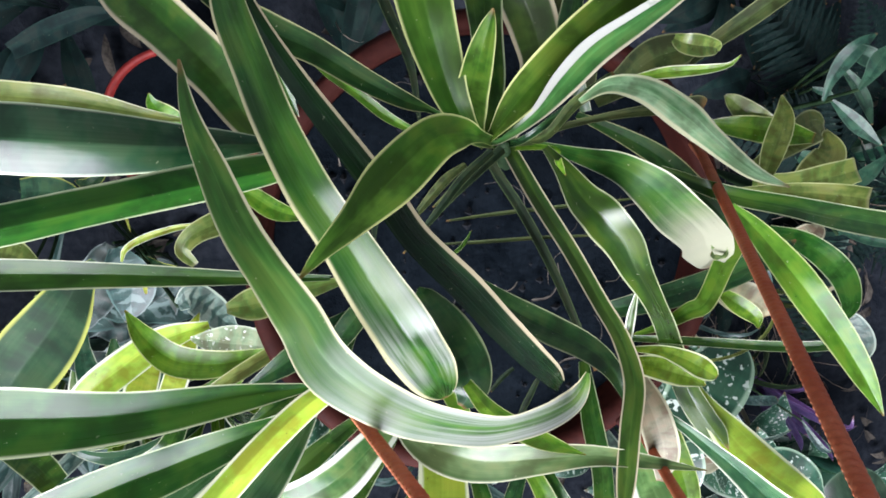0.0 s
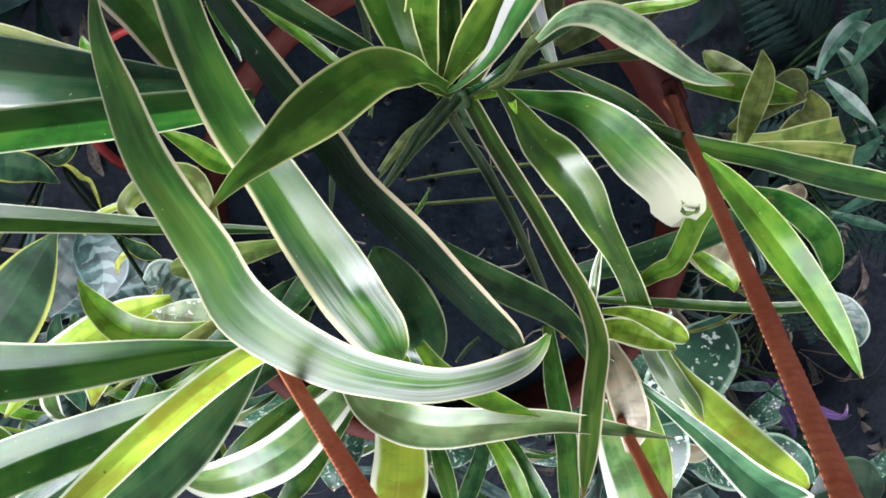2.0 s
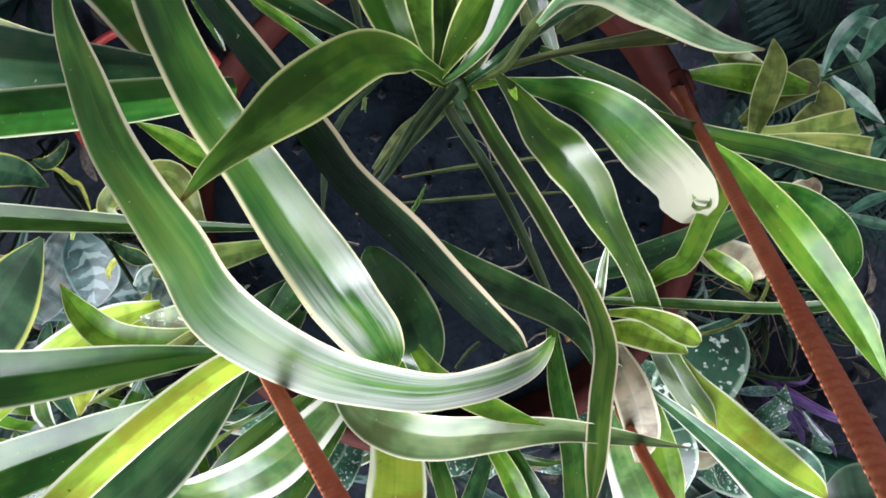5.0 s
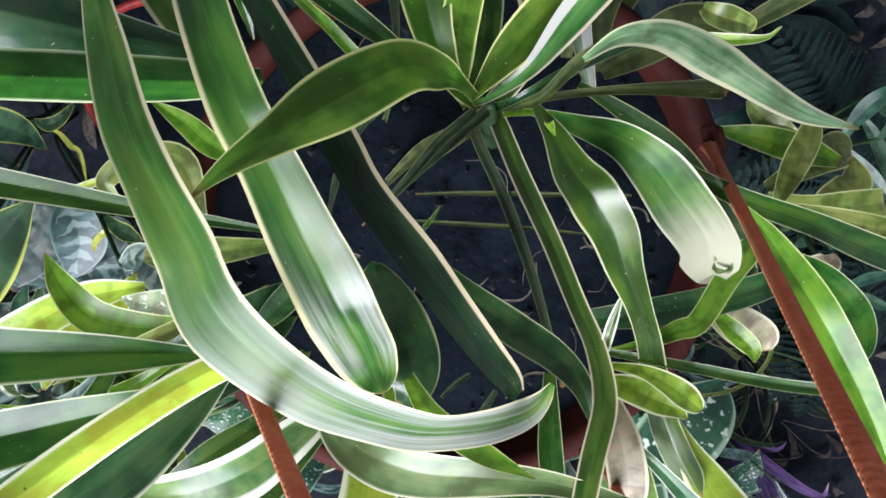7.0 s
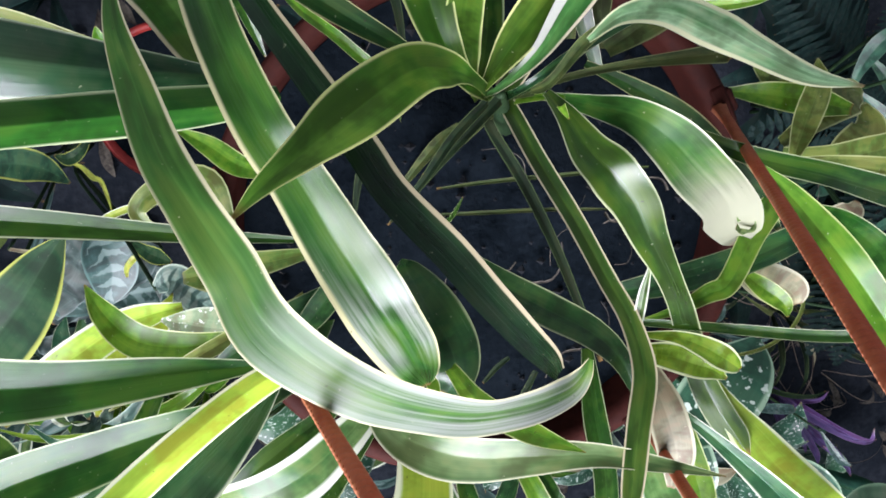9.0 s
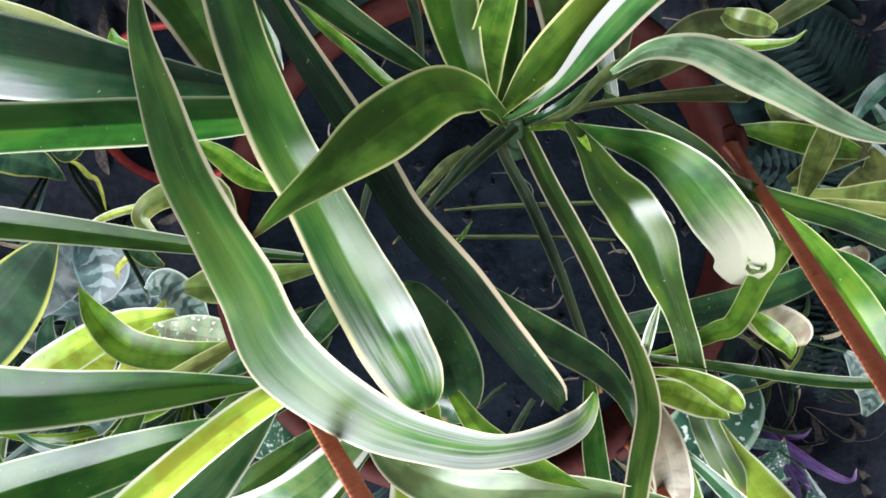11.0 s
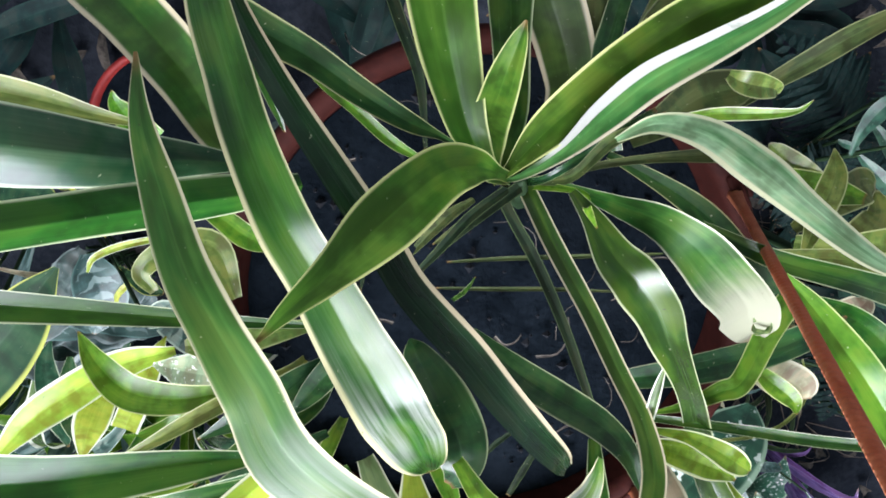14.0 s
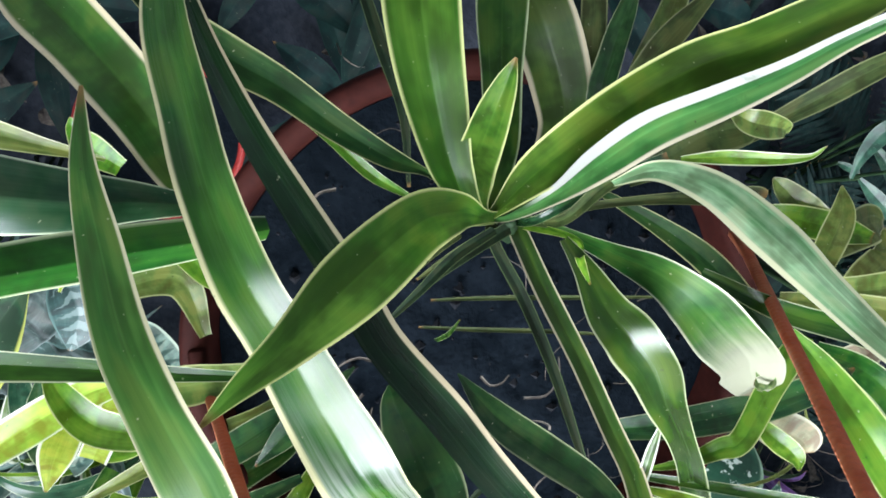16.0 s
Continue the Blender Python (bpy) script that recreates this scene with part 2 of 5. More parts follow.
SPLASH = leaf_material("leaf_splashed", (0.012, 0.060, 0.034), (0.030, 0.105, 0.065), (0.24, 0.36, 0.24), 0.90, 0.25, 0.36)
CRUMPLED = leaf_material("leaf_crumpled", (0.019, 0.041, 0.036), (0.069, 0.099, 0.090), (0.17, 0.21, 0.20), 0.93, 0.25, 0.5, 0.5, spec=0.2)
OVAL = leaf_material("leaf_oval", (0.019, 0.055, 0.029), (0.046, 0.088, 0.052), (0.12, 0.20, 0.12), 0.96, 0.25, 0.34)
CALATHEA = leaf_material("leaf_feathered", (0.022, 0.058, 0.050), (0.050, 0.100, 0.090), (0.10, 0.18, 0.16), 0.92, 0.25, 0.4, 0.3)


def spots(m, scale, lo, hi, colour):
    t = m.node_tree
    bsdf = t.nodes["Principled BSDF"]
    old = bsdf.inputs["Base Color"].links[0].from_socket
    tc = add(t, "ShaderNodeTexCoord")
    n = add(t, "ShaderNodeTexNoise", Scale=scale, Detail=3.0)
    t.links.new(tc.outputs["Object"], n.inputs["Vector"])
    t.links.new(blend(t, step(t, n.outputs["Fac"], lo, hi), old, colour), bsdf.inputs["Base Color"])


spots(SPOT, 260.0, 0.58, 0.63, (0.46, 0.54, 0.46))
spots(PALESPOT, 330.0, 0.60, 0.64, (0.78, 0.82, 0.72))
spots(SPLASH, 130.0, 0.60, 0.64, (0.44, 0.52, 0.44))


def feathers(m, count, colour):
    """Feather marks that slant away from the midrib, in pairs along the leaf."""
    t = m.node_tree
    bsdf = t.nodes["Principled BSDF"]
    old = bsdf.inputs["Base Color"].links[0].from_socket
    split = add(t, "ShaderNodeSeparateXYZ")
    t.links.new(add(t, "ShaderNodeUVMap").outputs["UV"], split.inputs[0])
    away = maths(t, "ABSOLUTE", maths(t, "MULTIPLY_ADD", split.outputs["X"], 2.0, -1.0))
    ragged = add(t, "ShaderNodeTexNoise", Scale=60.0, Detail=3.0)
    t.links.new(add(t, "ShaderNodeTexCoord").outputs["Object"], ragged.inputs["Vector"])
    saw = maths(t, "FRACT", maths(t, "MULTIPLY_ADD", ragged.outputs["Fac"], 1.6, maths(t, "MULTIPLY_ADD", away, -0.9, maths(t, "MULTIPLY", split.outputs["Y"], count))))
    tooth = maths(t, "ABSOLUTE", maths(t, "MULTIPLY_ADD", saw, 2.0, -1.0))
    wide = maths(t, "MULTIPLY_ADD", away, 0.8, tooth)
    mark = maths(t, "SUBTRACT", 1.0, step(t, wide, 0.55, 0.72))
    t.links.new(blend(t, mark, old, colour), bsdf.inputs["Base Color"])


feathers(CALATHEA, 6.0, (0.13, 0.19, 0.175))
feathers(SILVER, 7.0, (0.012, 0.036, 0.030))
feathers(PALEGREY, 8.0, (0.022, 0.052, 0.042))


def plain(name, a, b, scale, rough=0.6, bump=0.3, depth=0.002, detail=6.0, spec=0.5):
    m, t, bsdf, out = nodes_of(name)
    tc = add(t, "ShaderNodeTexCoord")
    n1 = add(t, "ShaderNodeTexNoise", Scale=scale, Detail=detail, Roughness=0.6)
    n2 = add(t, "ShaderNodeTexNoise", Scale=scale * 7, Detail=3.0)
    for n in (n1, n2):
        t.links.new(tc.outputs["Object"], n.inputs["Vector"])
    bsdf.inputs["Specular IOR Level"].default_value = spec
    both = maths(t, "MULTIPLY_ADD", n2.outputs["Fac"], 0.4, maths(t, "MULTIPLY", n1.outputs["Fac"], 0.6))
    t.links.new(blend(t, step(t, both, 0.38, 0.62), a, b), bsdf.inputs["Base Color"])
    t.links.new(maths(t, "MULTIPLY_ADD", n2.outputs["Fac"], 0.25, rough - 0.12), bsdf.inputs["Roughness"])
    bp = add(t, "ShaderNodeBump", Strength=bump, Distance=depth)
    t.links.new(both, bp.inputs["Height"])
    t.links.new(bp.outputs["Normal"], bsdf.inputs["Normal"])
    return m


# bowl and clips: leaf shade is put into the colour, far below the straps'
SHADED_TERRACOTTA = plain("shaded_terracotta_plastic", (0.022, 0.0058, 0.0045), (0.036, 0.0096, 0.0072), 30, 0.65, 0.15, 0.001, spec=0.06)
STRAP = plain("strap_plastic", (0.34, 0.105, 0.048), (0.50, 0.185, 0.088), 60, 0.42, 0.3, 0.001, spec=0.4)
BEAD = plain("bead_plastic", (0.42, 0.14, 0.07), (0.56, 0.22, 0.11), 60, 0.45, 0.2, 0.001, spec=0.3)
def see_through(m, colour, share):
    """Thin plastic that lets some light pass."""
    t = m.node_tree
    out = t.nodes["Material Output"]
    glow = add(t, "ShaderNodeBsdfTranslucent", Color=(*colour, 1))
    mix = add(t, "ShaderNodeMixShader", Fac=share)
    t.links.new(t.nodes["Principled BSDF"].outputs[0], mix.inputs[1])
    t.links.new(glow.outputs[0], mix.inputs[2])
    t.links.new(mix.outputs[0], out.inputs["Surface"])


see_through(STRAP, (0.60, 0.22, 0.13), 0.28)
see_through(BEAD, (0.85, 0.36, 0.14), 0.4)
# soil and crumbs: the shade inside the pot is put into these near-black colours
SOIL = plain("shaded_potting_soil", (0.0028, 0.0043, 0.0060), (0.0051, 0.0074, 0.0100), 45, 0.95, 0.6, 0.004, spec=0.0)
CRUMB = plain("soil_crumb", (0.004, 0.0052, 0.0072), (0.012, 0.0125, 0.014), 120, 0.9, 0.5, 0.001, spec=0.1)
EARTH = plain("earth", (0.009, 0.012, 0.017), (0.022, 0.026, 0.033), 14, 0.9, 0.8, 0.01, spec=0.08)
# stem green lowered, with the crown's shade put into it
STALK = plain("stalk", (0.008, 0.022, 0.009), (0.02, 0.042, 0.016), 60, 0.6, spec=0.15)
BARK = plain("twig_bark", (0.10, 0.075, 0.055), (0.24, 0.20, 0.16), 80, 0.8)
# plaster of the added walls, kept light so they bounce fill
PLASTER = plain("grey_plaster", (0.27, 0.29, 0.31), (0.35, 0.37, 0.40), 4, 0.8, spec=0.1)
STEEL = plain("hook_steel", (0.3, 0.3, 0.3), (0.45, 0.45, 0.44), 40, 0.4)
STEEL.node_tree.nodes["Principled BSDF"].inputs["Metallic"].default_value = 1.0
DRY_BROWN = plain("dead_leaf", (0.035, 0.03, 0.026), (0.12, 0.105, 0.085), 30, 0.8, spec=0.2)
PURPLE = leaf_material("leaf_purple", (0.10, 0.06, 0.17), (0.20, 0.14, 0.32), (0.3, 0.24, 0.42), 0.95)
BLUE_PLASTIC = plain("blue_plastic", (0.02, 0.16, 0.42), (0.04, 0.24, 0.55), 20, 0.4)


# ---- building ----
def part(name, bm, material, parent=None, label=""):
    me = bpy.data.meshes.new(name)
    bm.to_mesh(me)
    bm.free()
    me.materials.append(material)
    for p in me.polygons:
        p.use_smooth = True
    ob = new(name, me)
    ob.parent = parent
    return tagged(ob, label)


def box(bm, lo, hi):
    v = [bm.verts.new((x, y, z)) for x in (lo[0], hi[0]) for y in (lo[1], hi[1]) for z in (lo[2], hi[2])]
    for q in ((0, 1, 3, 2), (4, 6, 7, 5), (0, 4, 5, 1), (2, 3, 7, 6), (0, 2, 6, 4), (1, 5, 7, 3)):
        bm.faces.new([v[i] for i in q])


def slab(name, lo, hi, material):
    bm = bmesh.new()
    box(bm, lo, hi)
    ob = part(name, bm, material)
    for p in ob.data.polygons:
        p.use_smooth = False
    return tagged(ob, kind="structure")


def lathe(bm, ring, centre, n=64):
    """Turns a closed profile of (radius, height) round a vertical axis."""
    rows = [[bm.verts.new((centre[0] + r * math.cos(2 * math.pi * i / n), centre[1] + r * math.sin(2 * math.pi * i / n), centre[2] + z)) for i in range(n)] for r, z in ring]
    for a, b in zip(rows, rows[1:] + rows[:1]):
        for i in range(n):
            bm.faces.new((a[i], a[(i + 1) % n], b[(i + 1) % n], b[i]))


def glide(rows, n):
    """Catmull-Rom through rows of numbers, n steps to a span."""
    a = np.array(rows, float)
    a = np.vstack([2 * a[0] - a[1], a, 2 * a[-1] - a[-2]])
    out = []
    for i in range(1, len(a) - 2):
        p0, p1, p2, p3 = a[i - 1:i + 3]
        for k in range(n):
            s = k / n
            out.append(0.5 * (2 * p1 + (p2 - p0) * s + (2 * p0 - 5 * p1 + 4 * p2 - p3) * s * s + (3 * p1 - p0 - 3 * p2 + p3) * s ** 3))
    out.append(a[-2])
    return np.array(out)


AXES = {"x": (1.0, 0.0, 0.0), "y": (0.0, 1.0, 0.0), "z": (0.0, 0.0, 1.0)}
ACROSS = (-1.0, -0.9, -0.66, -0.33, -0.06, 0.0, 0.06, 0.33, 0.66, 0.9, 1.0)


def blade_mesh(rows, fold, bm=None, steps=7, seed=0, axis="z"):
    """A strap leaf along rows of (x, y, z in cm, width in mm, roll in degrees from the axis): a shallow channel with slightly waved margins."""
    own = bm if bm is not None else bmesh.new()
    lay = own.loops.layers.uv.verify()
    r = glide(rows, steps)
    p = r[:, :3] / 100
    tang = np.gradient(p, axis=0)
    tang /= np.linalg.norm(tang, axis=1)[:, None] + 1e-12
    run = np.concatenate([[0], np.cumsum(np.linalg.norm(np.diff(p, axis=0), axis=1))])
    rng = random.Random(seed)
    ph, amp = rng.uniform(0, 6), rng.uniform(0.02, 0.06)
    grid = []
    for k in range(len(p)):
        t = tang[k]
        b1 = np.cross(t, AXES[axis])
        b1 /= np.linalg.norm(b1) + 1e-9
        b2 = np.cross(t, b1)
        c, s = math.cos(radians(r[k, 4])), math.sin(radians(r[k, 4]))
        side = c * b1 + s * b2
        face = np.cross(side, t)
        half = max(r[k, 3], 0.3) / 2000
        line = []
        for a in ACROSS:
            dip = math.sin(radians(fold)) * (abs(a) ** (1.2 if fold < 26 else 1.02)) * half
            wave = amp * half * a * math.sin(run[k] * 70 + ph + 1.3 * a) + 0.02 * half * math.sin(run[k] * 190 + ph * 3) * abs(a)
            line.append(own.verts.new(p[k] + side * a * half * math.cos(radians(fold)) ** 0.5 + face * (dip + wave)))
        grid.append(line)
    for k in range(len(grid) - 1):
        for i in range(len(ACROSS) - 1):
            fc = own.faces.new((grid[k][i], grid[k][i + 1], grid[k + 1][i + 1], grid[k + 1][i]))
            for lp, (kk, ii) in zip(fc.loops, ((k, i), (k, i + 1), (k + 1, i + 1), (k + 1, i))):
                lp[lay].uv = ((ACROSS[ii] + 1) / 2, run[kk] / run[-1])
    return own


count = [0]
LEAF_LABELS = {"leaf_faded": "faded beige leaf", "leaf_yellow_green": "yellow-green leaf with cream margins", "leaf_beige_margin": "deep green leaf with beige margins",
               "leaf_striped": "green leaf with a broad white margin", "leaf_pale": "pale green leaf with cream margins", "leaf_variegated": "green leaf with cream margins",
               "leaf_olive_variegated": "olive-green leaf with cream margins", "leaf_cream_ended": "green leaf fading to a cream tip", "leaf_folded_lime": "folded lime leaf with cream margins", "leaf_blue_variegated": "blue-green leaf with white margins", "leaf_cream_edged": "olive-green leaf with cream margins", "leaf_pale_olive": "pale olive leaf with a thin cream edge", "leaf_bright_lime": "bright lime leaf with white margins", "leaf_blue_green": "glossy blue-green leaf", "leaf_gold_margin": "dark leaf with yellow margins", "leaf_gold": "curled yellow leaf", "leaf_splashed": "dark leaf with white splashes",
               "leaf_feathered": "dark green leaf with pale feather marks", "leaf_crumpled": "wilted crumpled grey-green leaf", "leaf_oval": "plain green oval leaf", "leaf_pale_grey": "pale grey-green leaf"}


def blade(plant, material, fold, axis, rows, name="leaf", crumple=0.0):
    count[0] += 1
    ob = part(name, blade_mesh(rows, fold, seed=count[0], axis=axis), material, plant, LEAF_LABELS.get(material.name, ""))
    for v in ob.data.vertices if crumple else ():
        q = v.co * 55
        v.co += crumple * Vector((noise.noise(q), noise.noise(q + Vector((7, 0, 3))), 1.4 * noise.noise(q * 1.3 + Vector((0, 9, 5)))))
    ob.data.transform(plant.matrix_world.inverted())
    return ob


def holder(name, x, y, z, label, category, group=""):
    ob = new(name)
    ob.empty_display_size = 0.02
    ob.matrix_world = pose(x, y, z)
    ob.matrix_basis = pose(x, y, z)
    bpy.context.view_layer.update()
    return tagged(ob, label, category, group)


# ---- the shade house: ground, and unseen walls and ceiling added to shape the light ----
slab("ground", (-30, -30, -0.2), (30, 30, 0.0), EARTH)
slab("wall_back", (-1.7, 1.3, 0), (1.7, 1.42, 2.5), PLASTER)
slab("wall_left", (-1.7, -1.1, 0), (-1.58, 1.3, 2.5), PLASTER)
slab("wall_right", (1.58, -1.1, 0), (1.7, 1.3, 2.5), PLASTER)
slab("wall_sill", (-1.7, -1.22, 0), (1.7, -1.1, 1.1), PLASTER)
slab("wall_front_left", (-1.7, -1.22, 1.1), (-1.0, -1.1, 2.4), PLASTER)
slab("wall_front_right", (0.72, -1.22, 1.1), (1.7, -1.1, 2.4), PLASTER)
slab("wall_lintel", (-1.7, -1.22, 2.4), (1.7, -1.1, 2.5), PLASTER)
slab("ceiling", (-1.7, -1.22, 2.5), (1.7, 1.42, 2.6), PLASTER)

# ---- the hanging pot ----
PX, PY, PZ = 0.0915, -0.1405, 0.700
pot = holder("hanging_pot", PX, PY, PZ - 0.17, "terracotta-coloured plastic hanging pot with three ribbed straps", "pot")
bm = bmesh.new()
lathe(bm, [(0.091, -0.17), (0.104, -0.10), (0.1175, -0.026), (0.1190, -0.024), (0.1275, -0.022), (0.1312, -0.013), (0.1312, -0.002), (0.1290, 0.0),
           (0.1215, -0.002), (0.1195, -0.007), (0.1165, -0.030), (0.102, -0.10), (0.089, -0.166), (0.0, -0.166), (0.0, -0.17)], (0, 0, 0.17), 96)
bmesh.ops.remove_doubles(bm, verts=bm.verts, dist=1e-5)
part("bowl", bm, SHADED_TERRACOTTA, pot)


HOOK = (-0.0252, 0.0309, 0.5692)


def strap(angle, twist, reach):
    """A flat strap with slanting ribs and beaded edges from the rim up to the hook, and the clip that holds it."""
    a = radians(angle)
    foot = Vector((reach * math.cos(a), reach * math.sin(a), 0.165))
    top = Vector(HOOK)
    run = (top - foot)
    along = run.normalized()
    side = along.cross(Vector((math.cos(a), math.sin(a), 0.0))).normalized()
    turn = Matrix.Rotation(radians(twist), 3, along)
    side = turn @ side
    out = side.cross(along)
    bm = bmesh.new()
    n = int(run.length / 0.0027)
    m = 16
    prof = [(-0.0023 * math.cos(2 * math.pi * i / m), 0.0020 * math.sin(2 * math.pi * i / m)) for i in range(m)]
    rows = []
    for k in range(4 * n + 1):
        c = foot + along * run.length * k / (4 * n)
        swell = [1 + 0.18 * math.sin(0.5 * math.pi * k + 1100 * x * (1 if y >= 0 else -1)) for x, y in prof]
        rows.append([bm.verts.new(c + side * x + out * y * w) for (x, y), w in zip(prof, swell)])
    for p, q in zip(rows, rows[1:]):
        for i in range(m):
            bm.faces.new((p[i], p[(i + 1) % m], q[(i + 1) % m], q[i]))
    bm.faces.new(rows[0]), bm.faces.new(rows[-1][::-1])
    body = part("strap", bm, STRAP, pot, "rust-coloured ribbed strap")
    for s in (-1, 1):
        bm = bmesh.new()
        for k in range(6, n):
            c = foot + along * run.length * (k + 0.25 * s) / n + side * s * 0.0022
            tips = [bm.verts.new(c + v) for v in (along * 0.0011, out * 0.0008, side * s * 0.00025, -out * 0.0008, -side * s * 0.00025, -along * 0.0011)]
            for i in range(4):
                bm.faces.new((tips[0], tips[1 + i], tips[1 + (i + 1) % 4])), bm.faces.new((tips[5], tips[1 + (i + 1) % 4], tips[1 + i]))
        part("beaded_edge", bm, BEAD, body, "paler orange beaded edge")
    bm = bmesh.new()
    box(bm, (-0.010, -0.004, -0.026), (0.010, 0.003, 0.006))
    box(bm, (-0.006, 0.003, -0.012), (0.006, 0.007, 0.003))
    bmesh.ops.bevel(bm, geom=bm.edges[:], offset=0.0012, segments=1, affect="EDGES")
    turn = Matrix.Translation(((reach + 0.001) * math.cos(a), (reach + 0.001) * math.sin(a), 0.165)) @ Matrix.Rotation(a - math.pi / 2, 4, "Z")
    bm.transform(turn)
    part("clip", bm, SHADED_TERRACOTTA, pot)
    bm = bmesh.new()
    rows = []
    for k in range(7):
        q = k / 6
        c = foot + along * 0.036 * (q - 0.12)
        half = 0.0022 * (1 - q) ** 1.3 + 0.0023
        rows.append([bm.verts.new(c + side * x * half + out * y) for x, y in ((-1, -0.0014), (-0.8, 0.0014), (0.8, 0.0014), (1, -0.0014))])
    for p, q in zip(rows, rows[1:]):
        for i in range(4):
            bm.faces.new((p[i], p[(i + 1) % 4], q[(i + 1) % 4], q[i]))
    bm.faces.new(rows[0]), bm.faces.new(rows[-1][::-1])
    part("strap_foot", bm, STRAP, pot)


for angle, twist, reach in ((29.6, 75, 0.1262), (185.7, -105, 0.1232), (310.2, 9, 0.1297)):
    strap(angle, twist, reach)
bm = bmesh.new()
pts = [(HOOK[0], HOOK[1], HOOK[2] - 0.006 + 0.002 * k) for k in range(14)] + [(HOOK[0] + 0.012 - 0.012 * math.cos(q), HOOK[1], HOOK[2] + 0.021 + 0.02 * math.sin(q)) for q in np.linspace(0, 3.4, 14)]
for k in range(len(pts) - 1):
    a, b = Vector(pts[k]), Vector(pts[k + 1])
    m = Matrix.Translation((a + b) / 2) @ (b - a).to_track_quat("Z", "Y").to_matrix().to_4x4()
    bmesh.ops.create_cone(bm, segments=8, radius1=0.0025, radius2=0.0025, depth=(b - a).length * 1.25, matrix=m)
part("hook", bm, STEEL, pot)

wire = bmesh.new()
bmesh.ops.create_cone(wire, cap_ends=True, segments=8, radius1=0.0012, radius2=0.0012, depth=1.37, matrix=Matrix.Translation((PX + HOOK[0] + 0.012, PY + HOOK[1], 1.82)))
wire_ob = part("hanging_wire", wire, STEEL)
tagged(wire_ob, "thin steel wire holding the pot from the ceiling", "wire")

bm = bmesh.new()
rows = []
for j in range(31):
    rad = 0.1170 * j / 30
    ring = [(rad * math.cos(i * math.pi / 48), rad * math.sin(i * math.pi / 48)) for i in range(96)]
    rows.append([bm.verts.new((x, y, 0.147 + (0.006 * noise.noise((x * 30, y * 30, 2)) + 0.0025 * noise.noise((x * 95, y * 95, 5)) + 0.001 * noise.noise((x * 260, y * 260, 8))) * min(1, (30 - j) / 4))) for x, y in ring])
for p, q in zip(rows, rows[1:]):
    for i in range(96):
        bm.faces.new((p[i], p[(i + 1) % 96], q[(i + 1) % 96], q[i]))
bmesh.ops.remove_doubles(bm, verts=bm.verts, dist=1e-5)
part("soil", bm, SOIL, pot, "dark potting soil with the pot's shade put into its colour")

# crumbs of soil
bits = random.Random(11)
bm = bmesh.new()
for i in range(260):
    rad, a = 0.107 * math.sqrt(bits.random()), bits.uniform(0, 6.3)
    c, r = Vector((rad * math.cos(a), rad * math.sin(a), 0.149)), bits.choice((0.0006, 0.0009, 0.0014, 0.0030))
    tips = [bm.verts.new(c + Vector(v) * r * bits.uniform(0.6, 1.2)) for v in ((1, 0.2, 0), (0, 1, 0.1), (-1, 0.1, 0.2), (0.1, -1, 0), (0, 0, 0.9), (0, 0, -0.9))]
    for k in range(4):
        bm.faces.new((tips[k], tips[(k + 1) % 4], tips[4])), bm.faces.new((tips[(k + 1) % 4], tips[k], tips[5]))
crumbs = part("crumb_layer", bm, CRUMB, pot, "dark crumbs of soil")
tagged(crumbs, kind="stuff")
for p in crumbs.data.polygons:
    p.use_smooth = False

# roots and bark chips lying on the soil
bits = random.Random(3)
bm = bmesh.new()
for i in range(26):
    rad, a = 0.101 * math.sqrt(bits.random()), bits.uniform(0, 6.3)
    x, y, d, ln = rad * math.cos(a), rad * math.sin(a), bits.uniform(0, 6.3), bits.uniform(0.008, 0.028)
    w = bits.choice((0.4, 0.5, 1.6))
    rows = [(100 * (x + ln * q * math.cos(d + 1.2 * q)), 100 * (y + ln * q * math.sin(d + 1.2 * q)), 100 * (0.1505 + 0.003 * math.sin(3 * q)), w * (1.1 - 0.6 * q), 0) for q in (0, 0.4, 0.75, 1)]
    blade_mesh(rows, 40, bm, 3, i)
tagged(part("root_litter", bm, DRY_BROWN, pot, "pale roots and bark chips"), kind="stuff")

# ---- the plants ----
spider_plant = holder("strap_leaf_plant", PX, PY, PZ - 0.03, "variegated strap-leaved plant with arching leaves in the hanging pot", "plant")
lime_plant = holder("lime_plant", -0.12, -0.24, 0.0, "lime-green variegated plant standing under the hanging pot", "plant")
olive_plant = holder("olive_plant", 0.27, -0.07, 0.0, "olive strap-leaved plant with twisted leaves beside the pot", "plant")
calathea_plant = holder("feather_leaf_plant", -0.23, -0.33, 0.0, "wilted plant with crumpled grey-green leaves on the ground", "plant")
gold_edge_plant = holder("gold_edged_plant", -0.30, -0.22, 0.0, "dark leafy plant with curled yellow margins on the ground", "plant")
splash_plant = holder("splashed_plant", 0.33, -0.38, 0.0, "dark green plant with white-splashed oval leaves", "plant")
frond_plant = holder("sea_green_plant", 0.62, -0.18, 0.0, "sea-green narrow-leaved plant on shaded ground", "plant")
